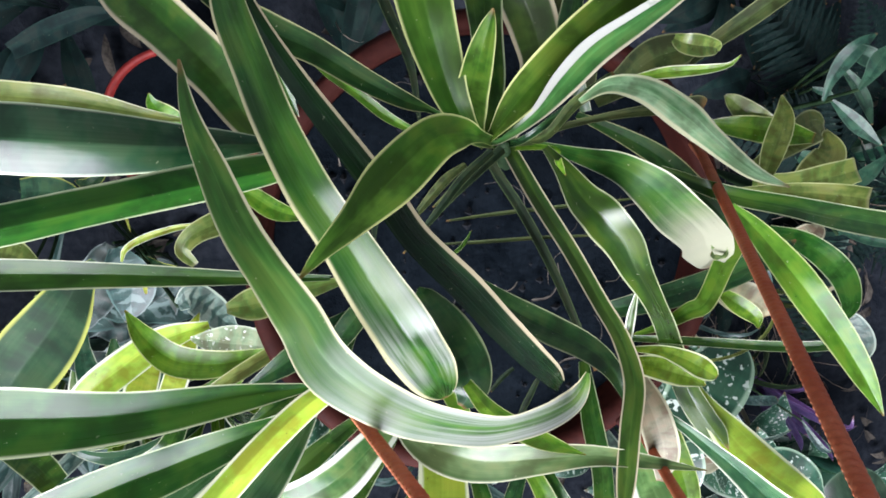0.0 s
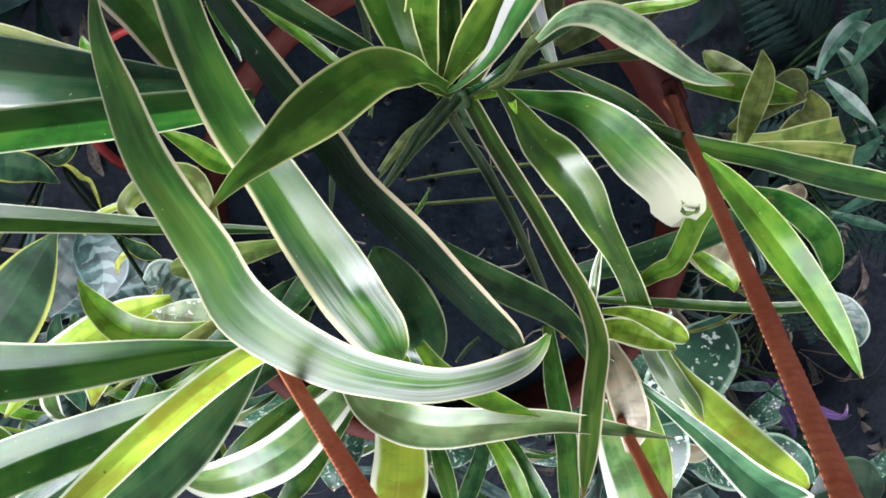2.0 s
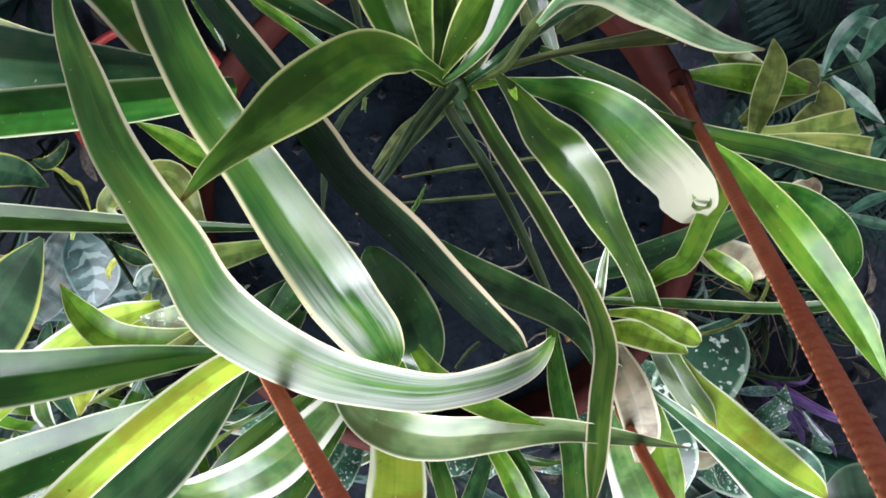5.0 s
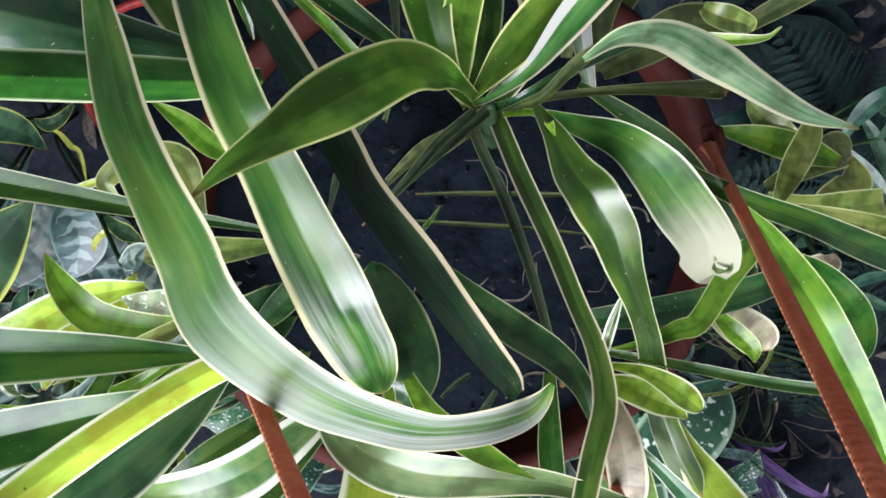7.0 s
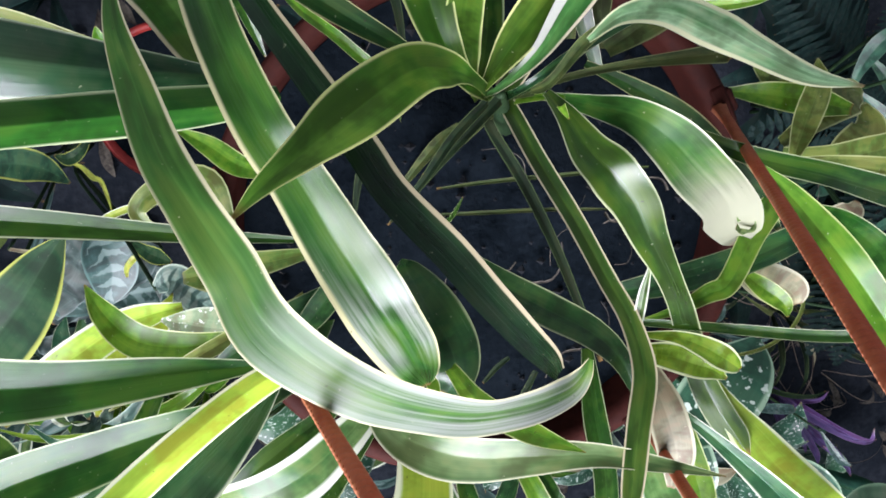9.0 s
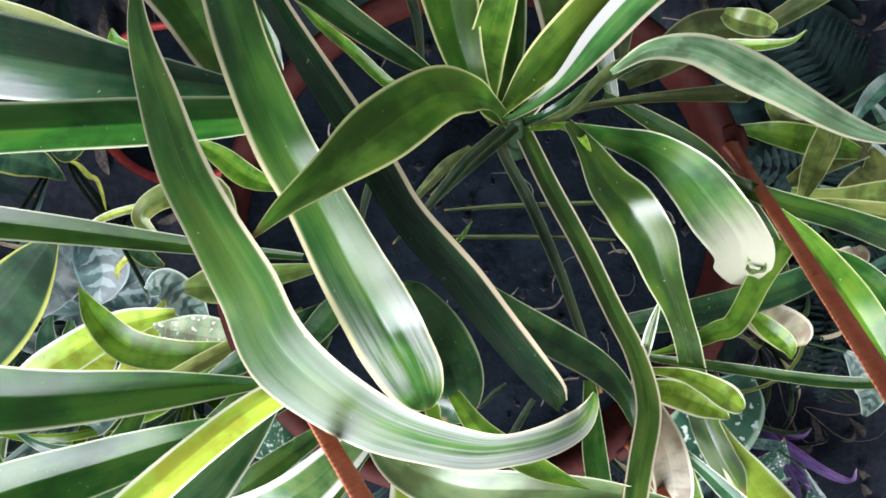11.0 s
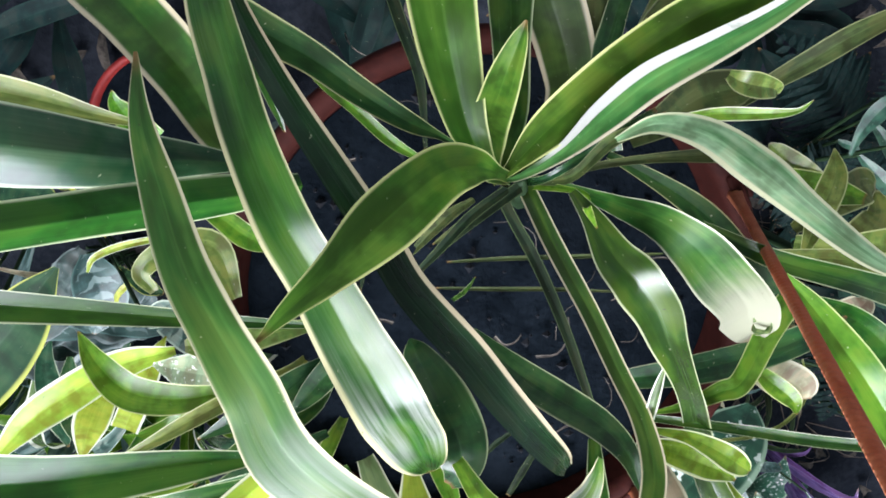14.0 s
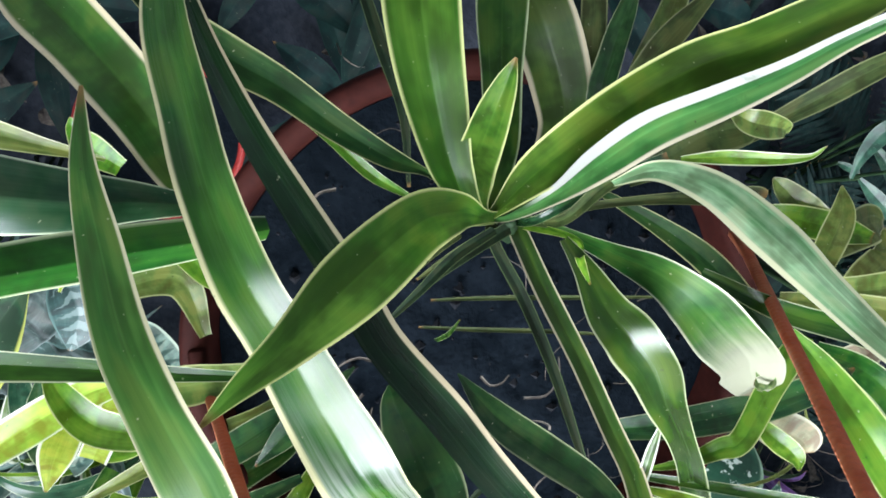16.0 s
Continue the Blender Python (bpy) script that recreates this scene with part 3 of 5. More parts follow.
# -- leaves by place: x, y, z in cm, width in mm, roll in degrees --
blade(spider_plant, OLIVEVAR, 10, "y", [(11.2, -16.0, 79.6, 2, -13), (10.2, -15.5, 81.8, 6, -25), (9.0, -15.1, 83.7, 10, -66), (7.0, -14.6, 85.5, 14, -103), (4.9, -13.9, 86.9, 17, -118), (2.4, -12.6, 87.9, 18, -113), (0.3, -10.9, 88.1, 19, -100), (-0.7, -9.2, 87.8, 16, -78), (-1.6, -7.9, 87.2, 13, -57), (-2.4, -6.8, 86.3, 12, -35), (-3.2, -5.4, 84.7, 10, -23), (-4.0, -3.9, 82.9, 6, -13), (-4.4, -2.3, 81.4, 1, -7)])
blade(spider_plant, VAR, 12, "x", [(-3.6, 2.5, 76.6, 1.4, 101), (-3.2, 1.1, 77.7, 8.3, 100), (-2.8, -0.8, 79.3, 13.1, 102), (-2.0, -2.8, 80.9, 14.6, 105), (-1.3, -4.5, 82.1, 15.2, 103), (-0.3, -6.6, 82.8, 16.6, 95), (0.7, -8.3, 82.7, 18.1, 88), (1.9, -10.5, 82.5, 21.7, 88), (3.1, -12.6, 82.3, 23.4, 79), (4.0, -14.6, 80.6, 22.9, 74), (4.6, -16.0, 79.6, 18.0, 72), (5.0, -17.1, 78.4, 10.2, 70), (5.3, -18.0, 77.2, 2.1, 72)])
blade(spider_plant, DARK, 14, "x", [(4.5, -13.6, 74.3, 1, 116), (4.7, -13.8, 75.5, 12, 114), (5.4, -14.8, 77.2, 23, 110), (6.1, -16.0, 78.3, 22, 100), (6.2, -17.1, 78.5, 15, 107), (5.9, -18.0, 78.1, 4, 128)])
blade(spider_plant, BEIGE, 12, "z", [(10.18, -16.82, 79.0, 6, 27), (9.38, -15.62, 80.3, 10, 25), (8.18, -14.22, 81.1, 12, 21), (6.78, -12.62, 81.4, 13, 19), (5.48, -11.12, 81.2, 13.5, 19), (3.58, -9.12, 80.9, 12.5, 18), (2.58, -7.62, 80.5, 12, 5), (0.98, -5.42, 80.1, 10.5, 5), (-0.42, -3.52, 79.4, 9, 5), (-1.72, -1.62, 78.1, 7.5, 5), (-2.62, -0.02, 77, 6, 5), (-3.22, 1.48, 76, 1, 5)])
blade(spider_plant, CROWNLEAF, 16, "y", [(8.1, -6.8, 73.9, 5, -111), (6.5, -5.7, 78.5, 5, -104), (5.5, -5.3, 79.8, 12, -83), (4.1, -5.2, 81.8, 17, -56), (2.2, -6.1, 84.5, 18, -46), (0.9, -6.8, 86.5, 10, -47), (0.0, -7.4, 87.3, 5, -54), (-0.7, -8.1, 87.6, 0.7, -63)])
blade(spider_plant, CROWNLEAF, 22, "x", [(8.0, -6.8, 73.9, 6, -28), (6.9, -6.1, 75.8, 7, -68), (6.4, -4.6, 77.0, 14, -97), (6.1, -2.7, 79.9, 12, -106), (6.2, -1.4, 81.0, 7, -110), (6.3, -0.7, 81.4, 0.8, -110)])
blade(spider_plant, CROWNLEAF, 22, "x", [(8.0, -6.8, 73.9, 6, -24), (6.3, -5.7, 78.2, 7, -53), (5.4, -4.3, 78.7, 13, -91), (4.7, -2.3, 78.9, 19, -96), (4.2, -0.5, 79.0, 22, -98), (3.9, 1.3, 78.7, 23, -99), (3.8, 3.5, 77.9, 20, -99), (3.9, 6.1, 75.8, 11, -97), (4.1, 8.0, 73.9, 1, -96)])
blade(spider_plant, MID, 22, "x", [(8.3, -6.9, 73.6, 6, -54), (7.6, -6.2, 74.6, 8, -98), (7.8, -4.1, 74.4, 13, -102), (7.6, -1.7, 74.1, 15, -102), (7.4, 0.9, 73.7, 19, -102), (7.4, 2.9, 73.3, 15, -102), (7.5, 5.0, 72.5, 1, -102)])
blade(spider_plant, CREAMEDGE, 14, "x", [(9.0, -6.8, 72.5, 9, -124), (9.5, -5.6, 73.4, 10, -106), (10.6, -3.6, 72.4, 20, -104), (10.2, -1.6, 72.3, 24, -103), (9.1, 0.6, 72.5, 25, -105), (7.7, 2.8, 72.0, 18, -110), (6.9, 4.7, 71.2, 1, -111)])
blade(spider_plant, OLIVE, 14, "z", [(16.3, -4.3, 62.9, 7, -22), (17.1, -1.4, 63.3, 13, -22), (17.7, 0.8, 63.8, 14, -22), (18.1, 2.7, 63.8, 10, -23), (18.2, 4.2, 63.9, 1, -23)])
blade(spider_plant, CROWNLEAF, 14, "x", [(7.4, -7.0, 74.0, 2.9, -148), (7.6, -6.2, 75.6, 4.3, -138), (8.3, -4.3, 77.8, 13.6, -136), (9.1, -2.2, 81.0, 15.2, -143), (9.6, -0.5, 84.6, 12.6, -149), (9.8, 0.2, 87.1, 10.5, -154), (10.3, 0.9, 88.6, 8.7, -153), (10.7, 1.5, 89.8, 4.4, -152), (10.9, 1.8, 90.4, 0.4, -151)])
blade(spider_plant, BANDED, 18, "y", [(7.6, -6.9, 74.2, 1.7, 106), (8.1, -6.3, 75.9, 2.8, 114), (8.9, -4.9, 78.2, 6.1, 127), (9.0, -3.2, 81.6, 10.3, 133), (9.2, -1.9, 84.2, 10.3, 126), (9.6, -0.9, 86.6, 7.7, 120), (10.0, -0.2, 88.0, 5.4, 118), (10.3, 0.4, 89.0, 3.8, 117), (10.7, 0.9, 89.8, 2.9, 111), (11.2, 1.3, 90.3, 0.4, 105)])
blade(spider_plant, DARK, 14, "y", [(8.7, -6.9, 74.0, 4, 95), (9.1, -6.5, 75.3, 3, 101), (10.1, -5.6, 76.2, 4, 89), (11.6, -4.3, 76.5, 4, 76), (12.7, -3.5, 76.4, 2, 70)])
blade(spider_plant, STALKOLIVE, 20, "x", [(9.0, -6.8, 74.1, 4, -169), (9.7, -6.1, 76.7, 4, -149), (10.6, -4.5, 78.0, 5, -143), (10.9, -3.6, 80.4, 3, -171)])
blade(spider_plant, PALE, 14, "x", [(10.6, -4.4, 78.4, 2, -143), (10.9, -3.5, 80.8, 6, -171), (11.0, -3.3, 84.0, 9, -200), (11.0, -3.7, 87.1, 10, -214), (10.7, -4.0, 89.6, 7, -217), (10.5, -4.3, 92.1, 4, -211), (10.5, -4.3, 93.7, 0.4, -206)])
blade(spider_plant, STALKOLIVE, 12, "z", [(12.7, -5.0, 74.3, 6.5, -23), (13.8, -4.0, 75.0, 13.2, -23), (14.8, -3.0, 75.6, 16.9, -20), (16.1, -2.6, 75.7, 13.3, -12), (16.9, -2.6, 75.5, 4.4, -6)])
blade(spider_plant, OLIVE, 30, "y", [(15.4, -2.1, 76.2, 4.2, 83), (15.8, -2.3, 76.5, 9.2, 88), (16.4, -2.4, 76.5, 10.1, 90), (17.3, -2.5, 76.2, 6.5, 102), (17.7, -2.7, 75.8, 1.3, 133)])
blade(spider_plant, DARK, 14, "z", [(13.1, -5.8, 72.0, 5.1, -18), (11.7, -2.6, 73.0, 10.1, -19), (11.8, -0.5, 73.2, 9.5, -20), (12.1, 0.9, 73.2, 7.4, -20), (12.6, 2.5, 72.8, 0.7, -20)])
blade(spider_plant, STALKOLIVE, 14, "z", [(13.3, -5.1, 71.8, 4.7, -22), (13.0, -2.6, 72.4, 9.9, -22), (13.5, -0.8, 72.8, 10.7, -21), (14.5, 0.7, 72.8, 9.1, -19), (16.1, 2.5, 72.6, 0.7, -18)])
blade(spider_plant, STALKOLIVE, 14, "x", [(11.9, -4.7, 71.8, 4.6, -106), (11.5, -2.0, 72.4, 8.9, -107), (11.2, 0.0, 72.6, 9.7, -108), (11.0, 1.8, 72.5, 8.8, -110), (10.9, 3.0, 72.0, 0.7, -111)])
blade(spider_plant, FOLDLIME, 20, "y", [(13.1, -3.6, 77.6, 2, 90), (14.1, -3.3, 78.6, 5, 88), (15.3, -3.1, 79.5, 4, 86), (16.1, -2.9, 79.9, 2, 87), (16.4, -2.5, 80.2, 0.4, 91)])
blade(spider_plant, STALKOLIVE, 14, "z", [(17.4, -3.8, 72.5, 5, -26), (18.4, -2.5, 73.8, 7, -24), (19.5, -1.4, 74.7, 9, -21), (20.6, -0.4, 75.3, 9, -19), (22.2, 0.6, 75.5, 6, -18), (24.0, 1.7, 75.4, 0.7, -18)])
blade(spider_plant, LILY, 16, "y", [(9.9, -6.7, 75.2, 3.2, 105), (10.2, -6.6, 77.0, 5.1, 102), (10.9, -6.6, 79.0, 8.5, 96), (11.7, -6.7, 80.5, 12.8, 88), (12.7, -7.3, 81.0, 17.8, 110), (14.3, -8.6, 80.3, 21.3, 132), (16.3, -10.1, 78.6, 21.9, 142), (17.1, -11.0, 77.7, 23.6, 149), (17.8, -11.8, 77.0, 18.8, 150), (18.1, -12.3, 76.6, 11.5, 146), (18.4, -12.6, 76.4, 1.9, 143)])
blade(spider_plant, PALEOLIVE, 8, "z", [(17.4, -11.2, 77.6, 3.8, 23), (17.6, -11.1, 77.6, 3.8, 29), (17.9, -11.1, 77.6, 3.8, 46), (18.1, -11.3, 77.6, 3.9, 69), (18.2, -11.5, 77.6, 3.9, 88), (18.1, -11.7, 77.6, 3.9, 88), (17.8, -11.7, 77.6, 3.9, 74), (17.6, -11.7, 77.6, 3.8, 54), (17.4, -11.5, 77.6, 3.8, 43)])
blade(spider_plant, NARROW, 14, "x", [(9.0, -6.1, 79.2, 3.0, 125), (9.5, -6.8, 80.2, 7.7, 122), (10.1, -7.8, 81.0, 13.8, 117), (10.8, -8.5, 81.4, 17.1, 103), (11.7, -9.5, 81.2, 16.2, 95), (12.6, -10.9, 80.6, 13.1, 96), (13.9, -12.7, 79.6, 9.9, 98), (15.0, -14.3, 78.6, 10.0, 102), (16.1, -16.3, 77.6, 11.2, 107), (17.2, -18.5, 77.0, 12.4, 110), (18.2, -20.1, 76.8, 13.8, 111), (19.2, -21.4, 76.6, 12.7, 110), (20.2, -22.7, 76.4, 1.2, 110)])
blade(spider_plant, CREAMEDGE, 34, "x", [(8.9, -7.0, 71.5, 6.5, 131), (9.2, -7.6, 73.0, 8.2, 120), (10.2, -9.6, 74.6, 8.9, 114), (11.4, -11.7, 76.2, 8.7, 113), (12.5, -13.8, 77.4, 8.7, 114), (13.1, -15.1, 78.6, 9.1, 114), (13.3, -16.6, 79.8, 10.3, 111), (12.8, -18.3, 80.9, 10.2, 111), (12.4, -20.4, 81.8, 8.9, 112), (12.0, -21.9, 82.6, 0.9, 111)])
blade(spider_plant, SHADESTALK, 20, "z", [(10.2, -20.1, 70.6, 1.9, 29), (9.6, -20.7, 70.5, 2.6, 29), (9.0, -21.6, 70.3, 1.6, 29)])
blade(spider_plant, SHADESTALK, 20, "z", [(11.5, -20.7, 71.0, 2.6, 27), (11.0, -22.2, 70.7, 3.6, 27), (10.5, -23.7, 70.4, 2.3, 27)])
blade(spider_plant, SHADESTALK, 20, "x", [(9.1, -7.9, 70.2, 4, 64), (8.5, -8.2, 71.5, 5, 105), (10.2, -10.9, 71.4, 5.5, 98), (11.6, -13.6, 72.1, 5, 103), (12.7, -16.2, 72.9, 4, 104), (13.8, -19.0, 73.7, 2, 104)])
blade(spider_plant, DULL, 16, "z", [(11.7, -5.5, 74.8, 3.0, 1), (13.7, -6.4, 75.4, 7.2, 2), (15.6, -7.5, 75.8, 10.5, 6), (17.5, -9.1, 75.8, 9.8, 9), (19.4, -10.9, 75.6, 7.8, 13), (20.8, -12.5, 75.2, 2.2, 17)])
blade(spider_plant, STALKOLIVE, 16, "y", [(8.7, -6.9, 74.0, 3, 93), (9.2, -6.5, 75.3, 3, 82), (11.3, -5.9, 75.1, 3, 77), (13.5, -5.4, 75.6, 4, 81), (15.3, -5.1, 76.2, 6, 81), (16.6, -4.9, 76.6, 8, 82), (16.9, -5.0, 76.6, 3, 84)])
blade(spider_plant, DARK, 20, "y", [(8.7, -6.9, 74.0, 4, 105), (8.9, -6.3, 76.2, 3, 102), (10.3, -5.2, 76.6, 4, 83), (11.6, -4.3, 77.0, 4, 81), (12.8, -3.6, 77.2, 3, 78)])
blade(spider_plant, DULL, 20, "y", [(7.6, -6.6, 73.2, 3.6, -86), (5.4, -5.4, 73.8, 2.6, -92), (3.8, -4.6, 75.7, 7.2, -93), (2.0, -3.6, 76.4, 10.0, -85), (0.2, -2.5, 76.4, 11.7, -78), (-1.3, -1.8, 76.3, 13.6, -76), (-2.6, -1.1, 76.1, 12.6, -71), (-3.9, -0.3, 75.6, 8.2, -63), (-5.2, 0.6, 74.9, 0.8, -60)])
blade(spider_plant, SHADESTALK, 14, "z", [(2.5, 0.9, 74.0, 4.0, 3), (3.4, -1.2, 74.0, 4.8, 3), (4.3, -3.3, 73.6, 3.7, 4), (4.8, -6.1, 73.0, 1.3, 5)])
blade(spider_plant, MID, 14, "x", [(-1.9, -1.9, 75.4, 3.8, 76), (-1.5, -3.2, 75.0, 5.8, 76), (-1.1, -4.3, 74.6, 4.3, 75), (-0.7, -5.4, 74.2, 0.8, 75)])
blade(spider_plant, LIME, 20, "z", [(5.0, -6.7, 72.0, 2, 5), (3.4, -5.8, 72.5, 5, 4), (1.9, -4.6, 72.4, 5, 4), (0.6, -3.7, 71.9, 4, 4), (-0.5, -2.7, 71.4, 0.8, 4)])
blade(spider_plant, BLUE, -20, "y", [(-1.4, -5.6, 79.6, 3.5, -84), (-3.2, -5.4, 80.4, 11.0, -84), (-4.9, -5.2, 81.6, 17.6, -85), (-7.3, -4.8, 82.8, 22.8, -84), (-9.7, -4.5, 83.2, 23.8, -82), (-11.7, -4.4, 83.0, 20.8, -81), (-13.6, -4.3, 82.6, 0.9, -82)])
blade(spider_plant, KEELED, -34, "y", [(0.1, -6.3, 79.2, 7.9, -89), (-1.7, -6.4, 80.5, 13.5, -89), (-4.0, -6.4, 82.5, 15.2, -88), (-6.2, -6.3, 85.0, 13.7, -89), (-8.5, -6.2, 87.6, 13.2, -89), (-9.8, -6.3, 88.2, 11.4, -90), (-10.9, -6.3, 88.5, 0.7, -90)])
blade(spider_plant, KEELED, 27, "y", [(0.3, -11.4, 78.4, 2.4, -82), (-3.1, -10.8, 79.5, 5.8, -82), (-7.4, -9.8, 81.3, 9.7, -82), (-10.7, -9.2, 82.4, 11.9, -81), (-12.5, -9.0, 82.8, 10.6, -80), (-13.9, -8.8, 83.0, 0.9, -80)])
blade(spider_plant, KEELED, 27, "y", [(-0.3, -15.3, 80.3, 1.9, -79), (-3.8, -14.7, 82.0, 12.9, -78), (-7.4, -14.2, 83.6, 19.5, -77), (-10.6, -13.4, 84.8, 24.9, -76), (-12.2, -13.1, 85.2, 22.0, -75), (-13.6, -12.9, 85.4, 0.9, -75)])
blade(spider_plant, CREAMEDGE, 26, "z", [(-1.3, -6.1, 79.0, 6, 9), (-2.4, -4.8, 79.0, 15, 9), (-3.5, -3.1, 78.8, 20, 9), (-5.0, -1.5, 78.5, 21, 9), (-6.5, -0.2, 78.0, 20, 8), (-8.3, 1.3, 77.2, 0.8, 8)])
blade(spider_plant, OLIVE, 14, "y", [(-5.1, -5.1, 76.4, 1.4, -85), (-6.7, -4.7, 77.0, 5.2, -84), (-8.5, -4.2, 77.6, 9.9, -83), (-10.4, -3.9, 77.9, 11.4, -81), (-12.9, -3.7, 77.8, 10.7, -81), (-15.4, -3.6, 77.4, 1.0, -82)])
blade(spider_plant, LIME, 14, "z", [(-5.6, -6.2, 72.3, 7, 13), (-6.5, -5.5, 72.7, 11, 13), (-7.0, -4.9, 72.8, 6, 13), (-7.1, -4.4, 72.9, 0.7, 12)])
blade(spider_plant, LIME, 12, "z", [(-0.5, -10.1, 73.8, 2, 17), (-1.9, -9.5, 74.5, 9, 15), (-3.0, -8.7, 74.6, 8, 14), (-4.2, -8.0, 74.7, 1, 14)])
blade(spider_plant, OLIVE, 12, "z", [(-2.8, -13.5, 70.3, 5, 11), (-3.8, -11.1, 70.5, 14, 16), (-5.7, -11.3, 70.8, 11, 12), (-6.7, -12.2, 70.9, 8, -4), (-6.2, -13.1, 70.8, 4, -17)])
blade(spider_plant, OLIVE, 12, "y", [(0.8, -13.9, 72.1, 4, -67), (-1.4, -14.1, 72.9, 11, -67), (-3.3, -14.4, 73.2, 16, -69), (-4.6, -14.6, 73.1, 5, -69)])
blade(spider_plant, YELLOW, 14, "y", [(0.4, -15.1, 80.7, 8, -49), (-0.9, -14.9, 82.8, 10, -46), (-2.3, -15.0, 85.2, 10, -42), (-3.5, -15.2, 87.4, 10, -41), (-4.7, -15.8, 88.9, 9, -44), (-6.1, -16.9, 89.9, 6, -50), (-7.2, -18.0, 90.5, 0.6, -52)])
blade(spider_plant, GLOSSY, 14, "y", [(-0.3, -16.4, 78.6, 5.3, -78), (-1.0, -16.6, 80.5, 12.9, -80), (-2.0, -16.9, 82.8, 21.2, -84), (-3.3, -17.3, 85.0, 25.5, -87), (-4.7, -17.5, 86.8, 25.0, -85), (-5.9, -17.8, 88.0, 19.0, -83), (-6.7, -18.1, 88.6, 0.8, -82)])
blade(spider_plant, MID, 28, "z", [(-1.1, -18.2, 77.5, 6, 31), (-3.7, -18.4, 78.6, 13, 21), (-6.4, -18.9, 79.4, 20, 14), (-9.1, -19.4, 80.2, 23, 13), (-11.8, -20.3, 80.7, 22, 15), (-14.7, -21.8, 80.8, 16, 24), (-17.7, -23.3, 80.8, 0.9, 24)])
blade(spider_plant, GLOSSY, 24, "z", [(-1.6, -18.6, 76.5, 5.6, -1), (-3.9, -19.1, 77.4, 13.2, -1), (-5.9, -19.9, 78.4, 18.4, -2), (-8.1, -21.2, 79.2, 21.5, -3), (-10.7, -22.8, 79.6, 15.1, -4), (-13.1, -24.5, 79.8, 1.1, -5)])
blade(spider_plant, WIDE, 10, "y", [(3.7, -20.0, 74.3, 8, -47), (2.1, -21.0, 75.6, 17, -62), (0.3, -22.2, 76.5, 24, -83), (-1.7, -23.1, 76.7, 23, -92), (-3.5, -23.8, 76.1, 15, -73), (-5.4, -23.7, 75.1, 2, -51)])
blade(spider_plant, YELLOW, 12, "x", [(5.1, -20.6, 73.2, 8, 97), (5.3, -22.0, 74.7, 19, 96), (5.4, -23.5, 75.8, 25, 95), (5.1, -25.2, 76.8, 25, 97), (4.4, -27.4, 77.4, 1, 101)])
blade(spider_plant, PALEOLIVE, 12, "y", [(2.7, -17.2, 77.5, 7, 27), (3.6, -18.2, 79.8, 14, 51), (4.9, -18.6, 80.9, 19, 80), (6.5, -18.7, 81.6, 18, 87), (8.7, -18.7, 81.7, 14, 83), (11.2, -19.0, 81.4, 9, 74), (13.7, -19.7, 81.2, 6, 61), (16.4, -20.4, 81.2, 0.5, 61)])
blade(spider_plant, LIME, 14, "y", [(5.9, -16.2, 79.4, 5, 39), (6.6, -16.5, 81.6, 8, 46), (8.0, -16.8, 83.2, 8, 54), (9.6, -17.0, 84.3, 0.4, 57)])
blade(spider_plant, YELLOW, 12, "z", [(17.7, -18.5, 76.6, 3.8, 9), (18.7, -20.0, 76.6, 10.5, 7), (20.2, -21.8, 76.4, 18.9, 2), (22.1, -23.8, 76.2, 22.8, -2), (24.5, -25.8, 75.9, 19.6, -6), (26.3, -27.1, 75.6, 12.5, -9), (27.2, -27.9, 75.4, 2.7, -10)])
blade(spider_plant, BLUEVAR, 26, "z", [(14.3, -18.1, 77.4, 2.1, 7), (15.5, -19.1, 77.8, 3.7, 7), (17.3, -20.5, 78.2, 6.5, 8), (19.6, -22.5, 78.4, 11.9, 9), (21.8, -24.6, 78.3, 18.6, 9), (23.6, -26.1, 78.0, 24.7, 8), (24.8, -27.0, 77.7, 22.9, 7)])
blade(spider_plant, MID, 22, "x", [(12.1, -17.0, 76.5, 5, 108), (12.1, -19.2, 78.0, 10, 108), (12.4, -21.4, 79.0, 10, 108), (12.4, -23.8, 79.9, 9, 108), (12.5, -25.8, 80.5, 0.8, 109)])
blade(spider_plant, DRY, 14, "x", [(14.6, -17.8, 76.9, 10, 115), (15.1, -19.2, 78.2, 16, 110), (15.7, -21.2, 78.4, 15, 110), (15.8, -23.0, 78.0, 3, 118)])
blade(spider_plant, LIME, 14, "x", [(16.1, -19.5, 76.4, 7, 109), (16.8, -21.7, 77.2, 12, 110), (17.3, -23.8, 78.0, 13, 111), (17.7, -26.2, 78.8, 1, 112)])
blade(spider_plant, FOLDLIME, 16, "y", [(14.2, -16.0, 77.6, 2.8, 69), (14.9, -15.6, 78.8, 5.4, 65), (15.6, -15.7, 79.4, 8.5, 64), (16.4, -16.1, 79.6, 10.5, 79), (17.1, -16.6, 79.4, 7.0, 92), (17.5, -16.9, 79.2, 1.9, 96)])
blade(spider_plant, FOLDLIME, 16, "y", [(14.4, -17.0, 77.2, 8.1, 68), (14.9, -16.6, 78.4, 11.6, 63), (15.7, -16.7, 79.0, 11.5, 63), (16.4, -16.9, 79.2, 7.4, 76), (17.1, -17.4, 79.0, 1.2, 90)])
blade(spider_plant, MID, 22, "y", [(13.7, -15.4, 77.6, 3, 66), (17.2, -15.5, 78.4, 4.5, 66), (20.3, -15.5, 79.4, 5, 66), (22.2, -15.2, 80.2, 4.5, 64), (23.1, -14.9, 80.2, 0.8, 56)])
